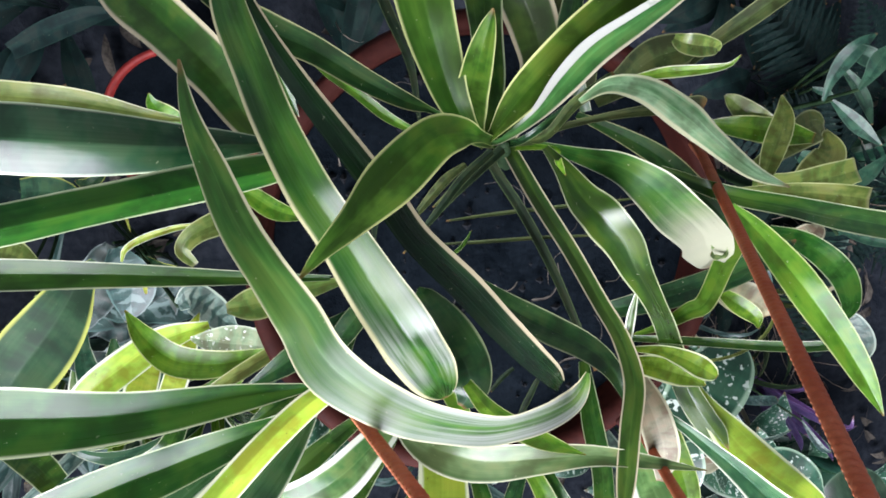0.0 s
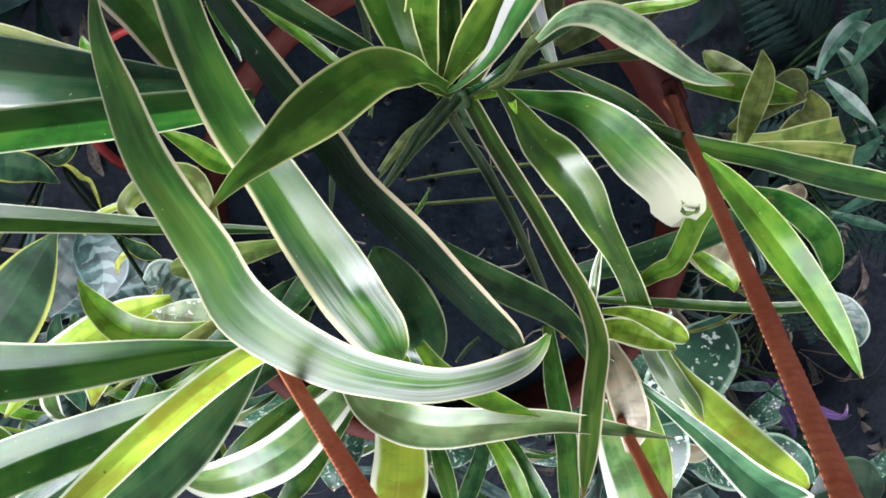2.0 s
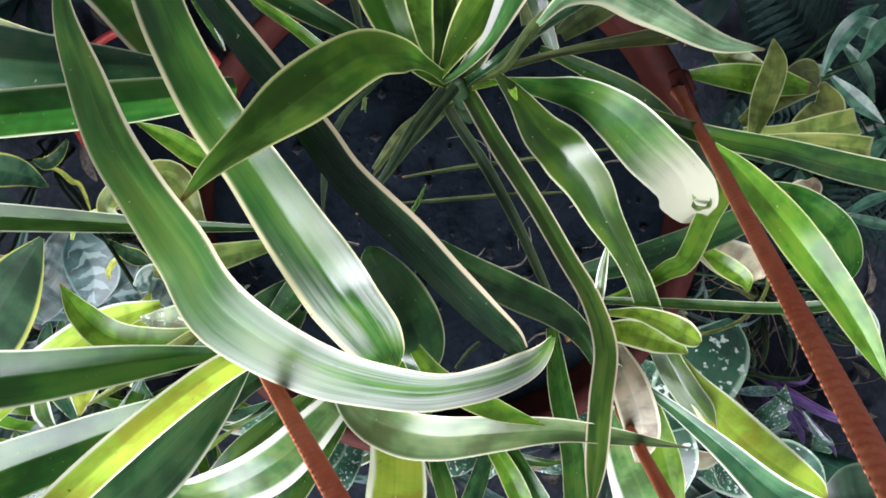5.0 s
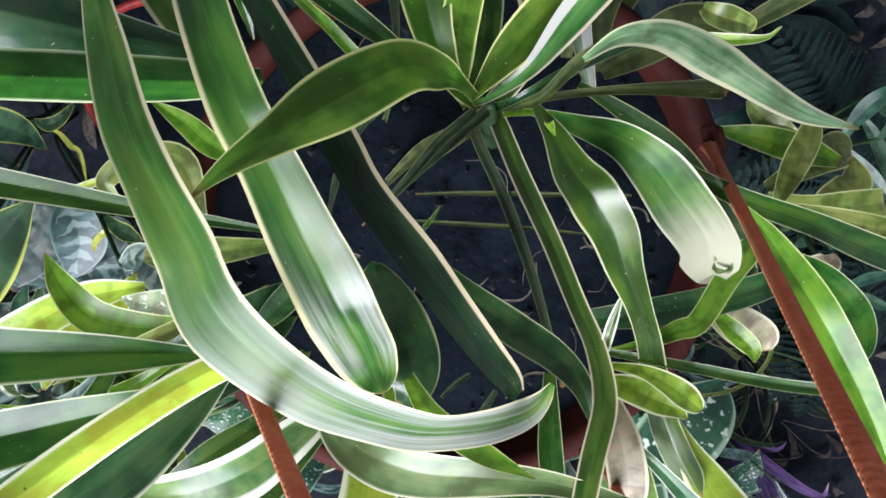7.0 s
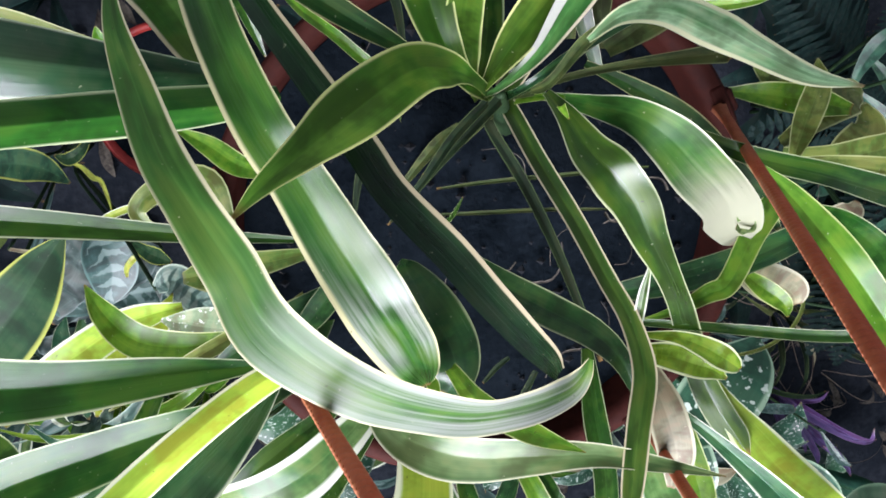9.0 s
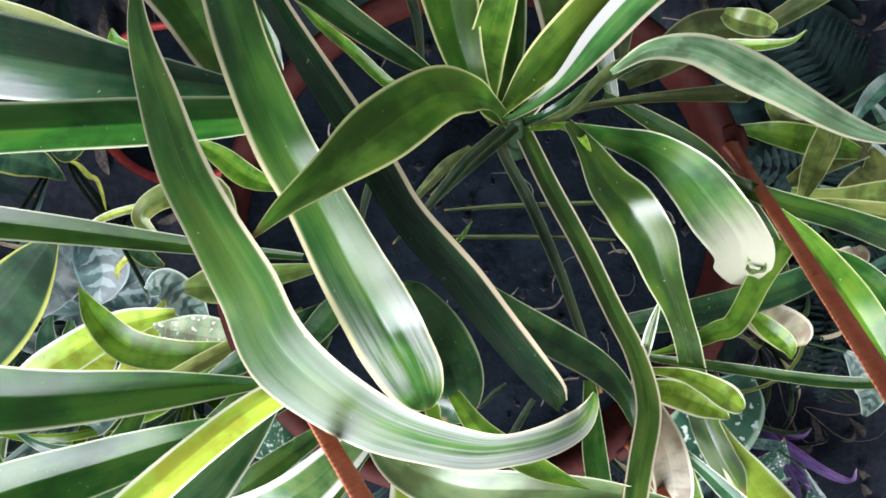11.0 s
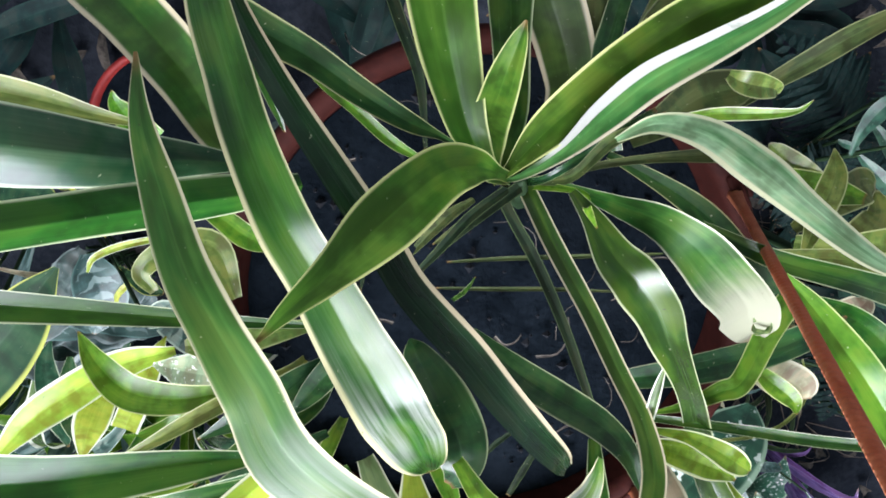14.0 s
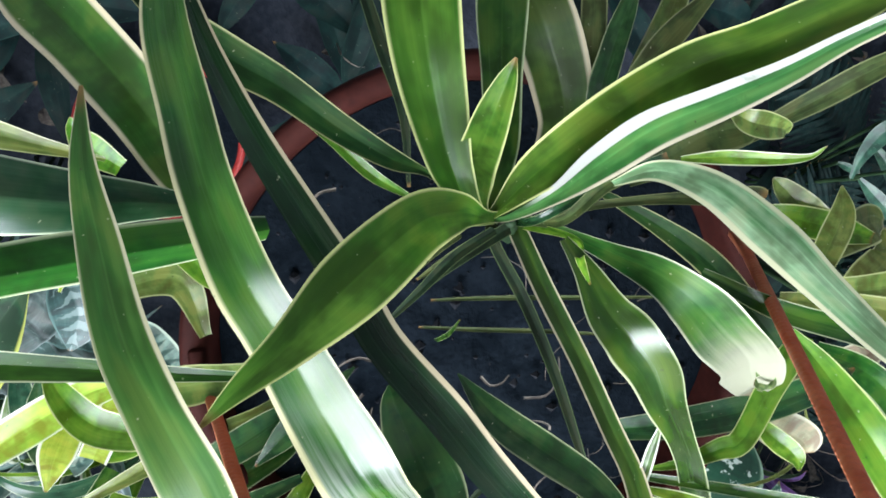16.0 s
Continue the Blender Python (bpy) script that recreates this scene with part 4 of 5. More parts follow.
blade(spider_plant, WIDE, 20, "x", [(13.3, -16.7, 78.0, 2, -118), (13.4, -15.1, 78.4, 4, -117), (13.4, -13.7, 78.7, 4, -117), (13.5, -12.4, 78.9, 0.5, -117)])
blade(spider_plant, DARK, 16, "z", [(7.4, -13.6, 73.1, 0.8, -9), (8.9, -14.9, 74.2, 13, -12), (10.5, -15.5, 75.7, 15, -17), (12.0, -16.0, 77.1, 13, -14), (12.9, -16.7, 78.2, 9, 2), (13.5, -18.2, 78.7, 1, 9)])
blade(spider_plant, MID, 16, "z", [(15.0, -7.7, 76.8, 4, -3), (17.7, -8.7, 77.5, 8, -6), (21.2, -9.5, 77.4, 10, -8), (25.0, -10.6, 76.1, 13, -8), (29.3, -11.7, 74.8, 13, -8), (33.8, -12.9, 74.4, 1, -7)])
blade(spider_plant, LIME, 26, "x", [(17.2, -8.8, 79.3, 3, 128), (18.1, -9.8, 80.2, 10, 127), (19.3, -11.5, 81.6, 15, 122), (20.7, -13.4, 82.3, 14, 118), (21.8, -15.2, 83.0, 10, 118), (22.8, -17.0, 83.4, 0.7, 116)])
blade(spider_plant, MID, 14, "x", [(23.3, -12.3, 72.5, 8, 157), (24.5, -12.5, 74.1, 12, 143), (25.7, -13.6, 75.3, 14, 129), (25.9, -14.9, 76.2, 10, 125), (25.4, -15.9, 76.5, 2, 126)])
blade(spider_plant, LIME, 12, "z", [(20.5, -10.5, 75.4, 7.5, 41), (19.7, -11.2, 76.0, 10.3, 41), (18.6, -12.2, 76.8, 10.1, 40), (17.7, -13.4, 77.5, 9.4, 39), (17.2, -14.0, 77.7, 8.9, 36), (16.7, -14.3, 77.5, 8.0, 36), (16.0, -14.9, 77.2, 5.7, 35), (15.2, -15.4, 76.9, 3.3, 34), (14.4, -15.8, 76.5, 1.2, 34)])
blade(spider_plant, DARK, 14, "z", [(14.3, -15.6, 73.8, 9, -29), (16.8, -14.6, 74.9, 13, -29), (19.6, -13.4, 75.6, 13, -29), (21.7, -12.3, 75.8, 10, -31), (22.8, -11.7, 75.7, 1, -33)])
blade(spider_plant, DRY, 12, "z", [(19.2, -14.3, 74.1, 5, -9), (20.5, -14.8, 74.7, 17, -8), (21.9, -15.4, 74.9, 17, 1), (22.4, -16.1, 74.7, 6, 17)])
blade(spider_plant, LIME, 14, "z", [(19.2, -14.2, 75.1, 3, -1), (20.0, -14.8, 75.7, 9, -1), (21.0, -15.5, 75.9, 8, 7), (21.2, -16.1, 76.1, 0.8, 21)])
blade(spider_plant, MID, 14, "x", [(7.0, -21.9, 73.9, 4, 98), (7.2, -23.5, 75.0, 7, 98), (7.6, -25.2, 76.1, 9, 97), (8.0, -27.5, 77.0, 1, 96)])
blade(spider_plant, LIME, 14, "x", [(9.3, -22.7, 74.5, 4, 105), (10.3, -24.0, 75.6, 9, 100), (11.1, -25.8, 76.3, 10, 98), (11.7, -27.8, 77.1, 1, 100)])
blade(spider_plant, MID, 14, "x", [(10.3, -22.9, 74.2, 4, 104), (11.3, -24.5, 75.4, 7, 101), (12.4, -26.6, 76.3, 8, 98), (13.1, -28.4, 77.0, 1, 99)])
blade(spider_plant, DARK, 14, "x", [(10.1, -22.6, 73.6, 4, 101), (9.6, -24.5, 74.6, 8, 101), (8.5, -26.6, 75.7, 9, 105), (7.5, -28.7, 76.2, 1, 108)])
blade(spider_plant, MID, 14, "z", [(3.5, -22.4, 72.5, 4, 20), (2.0, -24.0, 73.3, 10, 20), (0.6, -25.6, 74.1, 12, 21), (-1.1, -27.4, 74.5, 1, 21)])
blade(spider_plant, MID, 14, "z", [(2.4, -21.1, 71.9, 4, 22), (0.2, -22.5, 72.5, 10, 22), (-1.8, -23.8, 73.2, 12, 20), (-4.3, -25.9, 73.5, 1, 20)])
blade(spider_plant, DARK, 14, "z", [(1.4, -20.2, 70.3, 4, 22), (-1.2, -21.1, 71.3, 10, 21), (-3.1, -22.2, 71.9, 12, 20), (-5.8, -23.8, 72.5, 1, 20)])
blade(spider_plant, WIDE, 12, "x", [(15.7, -22.3, 74.3, 6, 110), (16.1, -23.9, 75.4, 18, 126), (16.8, -25.8, 76.7, 29, 130), (17.5, -28.1, 77.6, 31, 129), (17.9, -29.9, 78.2, 1, 108)])
blade(spider_plant, DARK, 14, "z", [(1.9, -15.7, 70.8, 0.9, 20), (0.1, -16.9, 71.4, 12, 20), (-1.9, -18.1, 72.0, 13, 21), (-4.3, -19.5, 72.1, 1, 21)])
blade(spider_plant, LIME, 14, "x", [(4.8, -16.3, 71.4, 0.9, 106), (5.5, -17.6, 73.0, 11, 103), (6.1, -19.2, 74.2, 12, 100), (6.8, -20.9, 75.4, 6, 101)])
blade(spider_plant, DARK, 14, "z", [(3.4, -14.6, 70.6, 0.9, 21), (1.9, -15.6, 71.8, 11, 19), (0.7, -17.0, 72.1, 11, 17), (-0.5, -18.4, 72.3, 1, 17)])
blade(spider_plant, SHADESTALK, 34, "x", [(7.7, -6.9, 75.4, 4, 134), (6.8, -8.7, 73.0, 5, 131), (5.8, -11.1, 70.7, 4, 126), (4.3, -13.5, 69.4, 1, 122)])
blade(spider_plant, SHADESTALK, 24, "x", [(8.2, -6.8, 75.4, 5, 138), (7.5, -8.4, 73.0, 5, 137), (6.5, -10.3, 70.8, 4, 130), (5.1, -12.7, 69.2, 1, 126)])
blade(spider_plant, SHADESTALK, 24, "x", [(5.4, -6.6, 73.6, 2, 140), (3.8, -8.6, 70.9, 3, 125), (3.0, -11.0, 69.4, 4, 104), (2.7, -13.7, 68.6, 1, 98)])
blade(spider_plant, STALKOLIVE, 20, "y", [(15.6, -10.1, 72.7, 1, -75), (12.3, -10.6, 71.8, 2, -75), (9.0, -11.1, 70.9, 2, -75), (6.5, -11.6, 70.1, 1, -75)])
blade(spider_plant, STALKOLIVE, 20, "y", [(14.3, -12.3, 71.6, 0.9, -72), (11.4, -12.4, 71.2, 2, -72), (8.5, -12.6, 70.8, 2, -73), (6.1, -12.9, 70.0, 1, -73)])
blade(spider_plant, MID, 20, "x", [(6.8, -13.2, 70.7, 2, -131), (7.0, -12.1, 72.5, 2, -130), (7.2, -11.2, 73.3, 0.5, -128)])
blade(spider_plant, OLIVE, 20, "z", [(21.2, -21.1, 69.8, 2, -36), (23.7, -20.6, 70.0, 2, -40), (25.3, -19.6, 70.0, 2, -44), (26.1, -18.2, 69.7, 2, -38), (25.8, -16.6, 69.2, 1, -30)])
blade(spider_plant, LIME, 20, "y", [(9.1, -7.0, 74.1, 4, 84), (9.8, -6.4, 78.0, 2, 72), (9.3, -6.5, 80.1, 3, 20), (9.0, -6.6, 82.0, 0.6, 26)])
blade(spider_plant, OLIVE, 14, "y", [(0.6, -17.4, 67.1, 3, -47), (-0.5, -17.8, 68.7, 6, -57), (-2.8, -18.8, 69.2, 8, -64), (-5.0, -19.9, 69.7, 8, -65), (-7.0, -21.0, 70.1, 5, -66), (-9.0, -22.1, 70.4, 1, -67)])
blade(spider_plant, MID, 14, "y", [(1.7, -18.5, 67.7, 3, -40), (0.7, -19.5, 68.9, 9, -50), (-1.0, -20.5, 69.5, 12, -58), (-2.6, -21.4, 70.0, 11, -63), (-4.8, -23.0, 70.2, 1, -66)])
blade(spider_plant, WIDE, 8, "x", [(0.5, -15.5, 65.5, 2, 54), (-0.5, -15.9, 66.5, 10, 66), (-1.3, -16.8, 67.2, 13, 76), (-2.1, -17.6, 67.9, 9, 84), (-2.9, -18.3, 68.0, 1, 96)])
blade(spider_plant, OLIVE, 14, "x", [(-1.5, -15.6, 65.2, 2, 52), (-2.2, -15.9, 66.3, 4, 72), (-2.6, -16.9, 66.5, 4, 87), (-2.9, -17.9, 66.8, 0.8, 86)])
blade(spider_plant, LIME, 14, "x", [(2.5, -20.5, 67.4, 3, 81), (1.6, -21.7, 68.6, 8, 89), (0.7, -23.3, 69.0, 10, 98), (-0.5, -25.4, 69.5, 1, 98)])
blade(spider_plant, PALE, 10, "x", [(6.5, -6.5, 71.9, 1, -161), (7.0, -6.2, 72.8, 4, -179), (7.5, -6.4, 73.2, 6, -256), (7.6, -6.9, 73.0, 0.9, -260)])
blade(spider_plant, STALKOLIVE, 30, "x", [(8.7, -7.9, 71.7, 3, 137), (7.9, -9.0, 70.3, 5, 135), (7.0, -10.3, 68.9, 4, 130), (6.1, -11.4, 68.0, 1, 127)])
blade(spider_plant, STALKOLIVE, 30, "x", [(7.5, -8.6, 70.1, 3, 135), (6.7, -9.7, 68.7, 6, 126), (5.5, -11.6, 67.5, 4, 117), (4.8, -12.7, 67.1, 1, 111)])
blade(spider_plant, STALKOLIVE, 30, "x", [(5.0, -8.0, 68.4, 2, 103), (4.8, -9.6, 67.3, 3, 101), (4.6, -11.5, 66.2, 2, 96), (4.5, -12.6, 66.5, 0.8, 93)])
blade(lime_plant, LIME, 24, "z", [(-3.8, -22.0, 62.3, 6, 24), (-6.5, -22.2, 63.1, 17, 26), (-9.1, -21.7, 63.3, 20, 27), (-10.8, -20.2, 63.0, 15, 24), (-11.9, -18.6, 62.3, 1, 22)])
blade(lime_plant, BOATLEAF, 18, "x", [(-11.0, -27.4, 57.1, 18, -83), (-10.2, -25.4, 56.5, 18, -82), (-9.5, -23.5, 55.5, 14, -79), (-8.8, -22.1, 54.6, 1, -78)])
blade(lime_plant, BOATLEAF, 18, "z", [(-8.1, -22.7, 55.5, 6, 20), (-11.1, -23.3, 56.3, 20, 18), (-14.0, -24.8, 57.4, 24, 14), (-16.3, -26.4, 58.1, 20, 8), (-18.5, -28.9, 59.1, 2, 6)])
blade(lime_plant, BOATLEAF, 18, "z", [(-11.3, -24.0, 55.4, 4, 5), (-12.3, -25.3, 56.2, 18, 2), (-13.0, -27.0, 57.2, 22, -4), (-13.5, -29.2, 57.8, 2, -7)])
blade(lime_plant, BLUE, 18, "x", [(-15.6, -24.9, 51.8, 4, 76), (-15.5, -26.9, 52.5, 17, 76), (-15.0, -28.9, 53.3, 19, 76), (-14.3, -30.9, 54.0, 2, 76)])
blade(lime_plant, MID, 16, "z", [(-10.1, -28.7, 56.1, 10, 4), (-11.3, -30.9, 57.7, 16, 10), (-13.3, -32.7, 58.0, 20, 14), (-15.4, -35.0, 58.4, 2, 12)])
blade(lime_plant, GOLD, 14, "z", [(-17.4, -20.0, 47.6, 3.6, -6), (-18.9, -22.1, 48.0, 31.7, -6), (-20.6, -24.7, 48.6, 50.4, -5), (-23.0, -27.7, 49.0, 56.3, -4), (-25.8, -31.2, 49.0, 34.0, -3), (-27.7, -33.4, 49.0, 3.0, -3)])
blade(lime_plant, PALESPOT, 10, "z", [(-2.9, -24.4, 56.9, 8, 25), (-5.0, -23.9, 56.9, 24, 25), (-7.0, -23.5, 57.0, 24, 25), (-9.3, -23.2, 56.5, 2, 25)])
blade(lime_plant, BOATLEAF, 20, "z", [(-15.2, -20.1, 48.2, 2, 4), (-14.7, -19.0, 48.4, 5, -4), (-13.0, -18.0, 48.9, 6, -12), (-10.6, -17.3, 49.1, 5, -14), (-8.7, -17.1, 49.3, 2, -15)])
blade(lime_plant, OLIVE, 14, "z", [(-24.7, -23.0, 39.1, 15, 26), (-26.6, -22.1, 38.5, 29, 24), (-29.4, -21.6, 37.9, 24, 22)])
blade(lime_plant, MID, 14, "z", [(-20.3, -35.3, 54.5, 21, 35), (-21.9, -33.7, 53.7, 24, 36), (-23.5, -32.9, 53.2, 17, 37), (-25.1, -32.5, 52.8, 2, 36)])
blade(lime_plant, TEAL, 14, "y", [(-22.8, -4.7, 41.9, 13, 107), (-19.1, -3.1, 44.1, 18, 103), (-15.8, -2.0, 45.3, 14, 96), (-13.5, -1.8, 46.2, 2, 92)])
blade(olive_plant, OLIVE, 24, "x", [(23.8, -10.5, 70.4, 4, -120), (24.4, -8.6, 70.1, 13, -119), (25.1, -6.9, 69.6, 12, -119), (25.2, -5.6, 69.0, 0.9, -122)])
blade(olive_plant, OLIVE, 14, "z", [(24.4, -9.9, 68.2, 6, -28), (26.7, -8.4, 68.0, 16, -28), (28.5, -7.7, 67.2, 20, -26), (29.4, -7.7, 66.9, 5, -16)])
blade(olive_plant, LIME, 14, "y", [(21.6, -7.4, 67.4, 4, 82), (23.6, -7.5, 67.8, 13, 83), (25.8, -7.8, 68.2, 15, 84), (28.0, -8.2, 68.2, 6, 86)])
blade(olive_plant, OLIVE, 14, "z", [(26.4, -8.4, 68.0, 10, -9), (24.6, -7.2, 67.8, 16, -11), (23.4, -6.2, 67.3, 10, -13), (22.9, -5.8, 67.1, 2, -12)])
blade(olive_plant, OLIVE, 12, "z", [(23.9, -10.3, 69.3, 8, -11), (25.9, -10.4, 69.8, 13, -15), (27.9, -10.0, 70.3, 16, -20), (29.4, -9.6, 70.4, 14, -23)])
blade(olive_plant, OLIVE, 12, "y", [(21.9, -10.5, 71.2, 7, 76), (24.6, -10.3, 72.0, 10, 76), (26.6, -10.3, 72.9, 12, 77), (28.3, -10.5, 73.2, 12, 79)])
blade(olive_plant, OLIVE, 12, "z", [(27.1, -11.7, 68.1, 10, -34), (28.5, -10.4, 67.9, 20, -36), (29.9, -9.3, 67.2, 17, -43), (29.9, -8.1, 66.3, 3, -38)])
blade(olive_plant, DRY, 14, "z", [(24.3, -14.2, 71.7, 3, -36), (25.2, -13.2, 71.9, 12, -35), (26.1, -12.5, 72.2, 12, -35), (26.4, -12.0, 72.1, 2, -38)])
blade(calathea_plant, BLUE, 10, "x", [(-24.4, -34.0, 28.4, 2, 71), (-24.7, -35.6, 29.4, 16, 73), (-24.1, -37.9, 30.7, 24, 73), (-23.0, -40.5, 31.7, 25, 72), (-22.1, -43.1, 32.6, 2, 72)])
blade(calathea_plant, CRUMPLED, 10, "z", [(-20.2, -24.0, 30.0, 11.5, -6), (-21.2, -25.8, 30.5, 40.3, -9), (-22.1, -28.2, 30.0, 43.4, -7), (-23.9, -30.8, 29.0, 42.1, 0), (-26.1, -32.6, 28.5, 36.8, 4), (-27.8, -34.1, 28.0, 5.0, 3)], crumple=0.006)
blade(calathea_plant, CRUMPLED, 10, "z", [(-14.8, -27.3, 28.0, 9.4, 11), (-16.7, -28.1, 28.5, 37.5, 10), (-19.2, -29.6, 28.5, 47.5, 9), (-21.9, -31.3, 28.0, 40.0, 8), (-24.7, -33.4, 27.5, 28.5, 5), (-26.6, -35.3, 27.0, 3.8, 3)], crumple=0.006)
blade(calathea_plant, CRUMPLED, 10, "z", [(-15.3, -29.4, 27.0, 11.9, 1), (-16.6, -31.2, 27.5, 36.0, 5), (-18.9, -33.2, 27.0, 40.3, 13), (-22.1, -34.3, 26.5, 33.6, 18), (-25.0, -34.9, 26.0, 5.1, 19)], crumple=0.005)
blade(calathea_plant, CRUMPLED, 10, "z", [(-28.0, -37.2, 26.0, 6.5, -30), (-25.8, -38.4, 26.5, 32.0, -29), (-22.9, -39.8, 26.5, 38.3, -29), (-20.4, -40.8, 26.0, 23.0, -28), (-18.5, -41.4, 25.6, 3.2, -28)], crumple=0.006)
blade(calathea_plant, CALATHEA, 10, "y", [(-26.4, -30.3, 27.0, 12.2, 62), (-22.6, -31.0, 28.0, 33.6, 64), (-18.5, -31.7, 28.0, 35.6, 67), (-14.4, -32.4, 27.5, 23.7, 68), (-11.8, -32.9, 27.0, 3.0, 68)], crumple=0.004)
blade(calathea_plant, CRUMPLED, 10, "y", [(-24.0, -30.6, 27.0, 11.9, 54), (-21.7, -31.2, 28.0, 35.2, 58), (-19.3, -32.3, 28.0, 41.0, 65), (-16.9, -33.0, 27.5, 23.5, 67), (-14.9, -33.4, 27.0, 2.9, 67)], crumple=0.006)
blade(calathea_plant, CALATHEA, 10, "z", [(-26.8, -29.9, 27.0, 8.8, -28), (-24.7, -31.5, 28.0, 37.4, -25), (-22.0, -31.7, 28.0, 43.3, -17), (-18.5, -30.9, 27.5, 30.7, -15), (-16.1, -30.6, 27.0, 3.1, -16)], crumple=0.005)
blade(calathea_plant, CALATHEA, 10, "z", [(-19.3, -23.6, 33.0, 13.1, -19), (-18.8, -25.4, 33.5, 39.2, -20), (-18.2, -27.3, 33.5, 45.9, -18), (-18.6, -29.4, 33.0, 32.2, -12), (-19.3, -31.5, 32.5, 2.8, -9)])
blade(gold_edge_plant, GOLD, 10, "z", [(-26.1, -17.3, 35.2, 23, -12), (-23.8, -17.3, 35.6, 29, -14), (-21.9, -17.7, 36.0, 22, -19), (-19.9, -18.7, 36.7, 2, -21)])
blade(gold_edge_plant, GOLD, 14, "z", [(-19.3, -15.6, 31.6, 3, -7), (-20.2, -16.9, 31.9, 10, -4), (-21.3, -17.6, 31.9, 12, 8), (-22.5, -17.3, 31.6, 2, 16)])
blade(gold_edge_plant, GOLDSTEM, 14, "z", [(-21.1, -17.9, 32.0, 2, -19), (-20.1, -18.3, 32.3, 4, -20), (-19.2, -19.1, 32.7, 5, -21), (-18.5, -19.4, 32.9, 4, -21), (-18.0, -20.5, 33.3, 3, -19), (-17.6, -21.9, 33.8, 1, -18)])
blade(gold_edge_plant, GOLDSTEM, 14, "z", [(-15.2, -25.9, 33.3, 3, 8), (-16.2, -26.5, 33.3, 6, 5), (-16.9, -27.4, 33.5, 5, -6), (-16.9, -28.2, 33.7, 2, -16)])
blade(gold_edge_plant, GOLD, 14, "z", [(-16.3, -24.1, 34.7, 2, -22), (-15.0, -25.1, 35.2, 11, -22), (-13.7, -25.7, 35.6, 15, -22), (-12.4, -26.1, 36.0, 3, -21)])
blade(gold_edge_plant, OLIVE, 10, "z", [(-28.9, -30.2, 28.1, 7, -11), (-26.8, -29.5, 28.2, 11, -11), (-24.8, -28.7, 28.3, 12, -10), (-22.8, -27.8, 28.4, 2, -9)])
blade(gold_edge_plant, DRY, 10, "y", [(-30.0, -27.9, 25.1, 3, 68), (-27.8, -28.2, 25.5, 5, 68), (-25.6, -28.4, 26.0, 8, 70), (-23.6, -28.4, 26.3, 2, 72)])
blade(gold_edge_plant, PALEGREY, 14, "z", [(-12.1, -25.5, 44.3, 9, -12), (-10.8, -24.6, 44.8, 24, -23), (-9.4, -25.2, 45.8, 27, -24), (-8.2, -26.3, 46.3, 21, -22), (-7.1, -27.1, 46.7, 2, -23)])
blade(splash_plant, SPLASH, 8, "z", [(34.0, -27.9, 52.8, 6.5, 44), (32.7, -29.2, 54.0, 43.6, 42), (30.9, -30.9, 55.0, 57.3, 40), (29.0, -32.7, 55.5, 52.4, 39), (27.4, -34.5, 55.5, 26.7, 39), (26.6, -35.9, 55.0, 2.3, 40)])
blade(splash_plant, SPLASH, 8, "x", [(27.8, -33.6, 52.6, 6, 112), (27.7, -35.0, 53.5, 36, 112), (28.1, -36.9, 54.7, 48, 110), (28.8, -39.0, 55.5, 40, 107), (29.6, -41.4, 55.9, 2, 106)])
blade(splash_plant, SPLASH, 8, "y", [(43.2, -46.5, 42.1, 8, 56), (44.3, -47.0, 43.5, 33, 61), (46.4, -47.5, 44.0, 44, 65), (48.5, -48.6, 44.7, 33, 78), (50.7, -50.8, 44.7, 2, 91)])
blade(splash_plant, SILVER, 10, "x", [(44.6, -45.1, 35.5, 5, 113), (45.7, -48.0, 36.6, 18, 113), (46.7, -50.9, 37.7, 22, 114), (47.8, -54.3, 39.0, 2, 114)])
blade(splash_plant, SILVER, 10, "z", [(46.3, -45.2, 33.7, 4, -30), (48.1, -45.1, 34.0, 11, -29), (50.2, -45.1, 34.3, 11, -30), (50.8, -44.9, 34.3, 6, -33)])
blade(splash_plant, PALEGREY, 14, "z", [(46.5, -50.1, 33.2, 4, -24), (48.9, -50.6, 33.7, 4, -30), (51.4, -50.2, 34.0, 4, -38), (53.3, -49.4, 34.0, 2, -41)])
blade(splash_plant, SILVER, 12, "z", [(52.3, -46.3, 37.1, 2, 12), (53.4, -48.0, 37.8, 7, 11), (54.3, -49.2, 38.3, 8, -1), (55.4, -49.7, 38.7, 2, -12)])
blade(splash_plant, PALEGREY, 10, "z", [(59.0, -35.7, 30.5, 6, 11), (60.8, -37.5, 31.4, 29, 17), (61.9, -39.9, 32.3, 31, 34), (61.1, -42.3, 33.0, 5, 41)])
blade(splash_plant, OVAL, 10, "z", [(61.9, -64.0, 29.5, 8.1, -47), (63.8, -62.7, 30.5, 51.9, -44), (65.8, -62.0, 31.0, 70.0, -38), (68.3, -62.1, 31.0, 62.6, -33), (71.3, -63.1, 30.5, 5.0, -29)])
blade(frond_plant, FROND, 12, "z", [(56.4, -12.2, 26.5, 4, -35), (56.8, -9.8, 26.9, 12, -35), (57.7, -7.6, 27.5, 20, -32), (58.8, -5.9, 28.2, 15, -26), (60.5, -4.8, 28.2, 2, -22)])
blade(frond_plant, FROND, 12, "y", [(57.8, -6.1, 27.1, 4, 85), (58.7, -6.7, 27.9, 18, 86), (59.9, -7.4, 28.9, 21, 92), (61.4, -8.3, 29.4, 2, 97)])
blade(frond_plant, FROND, 12, "z", [(56.0, -10.2, 32.8, 4, -34), (56.9, -8.8, 33.0, 13, -35), (57.8, -7.1, 33.1, 20, -33), (59.6, -5.4, 32.9, 2, -31)])
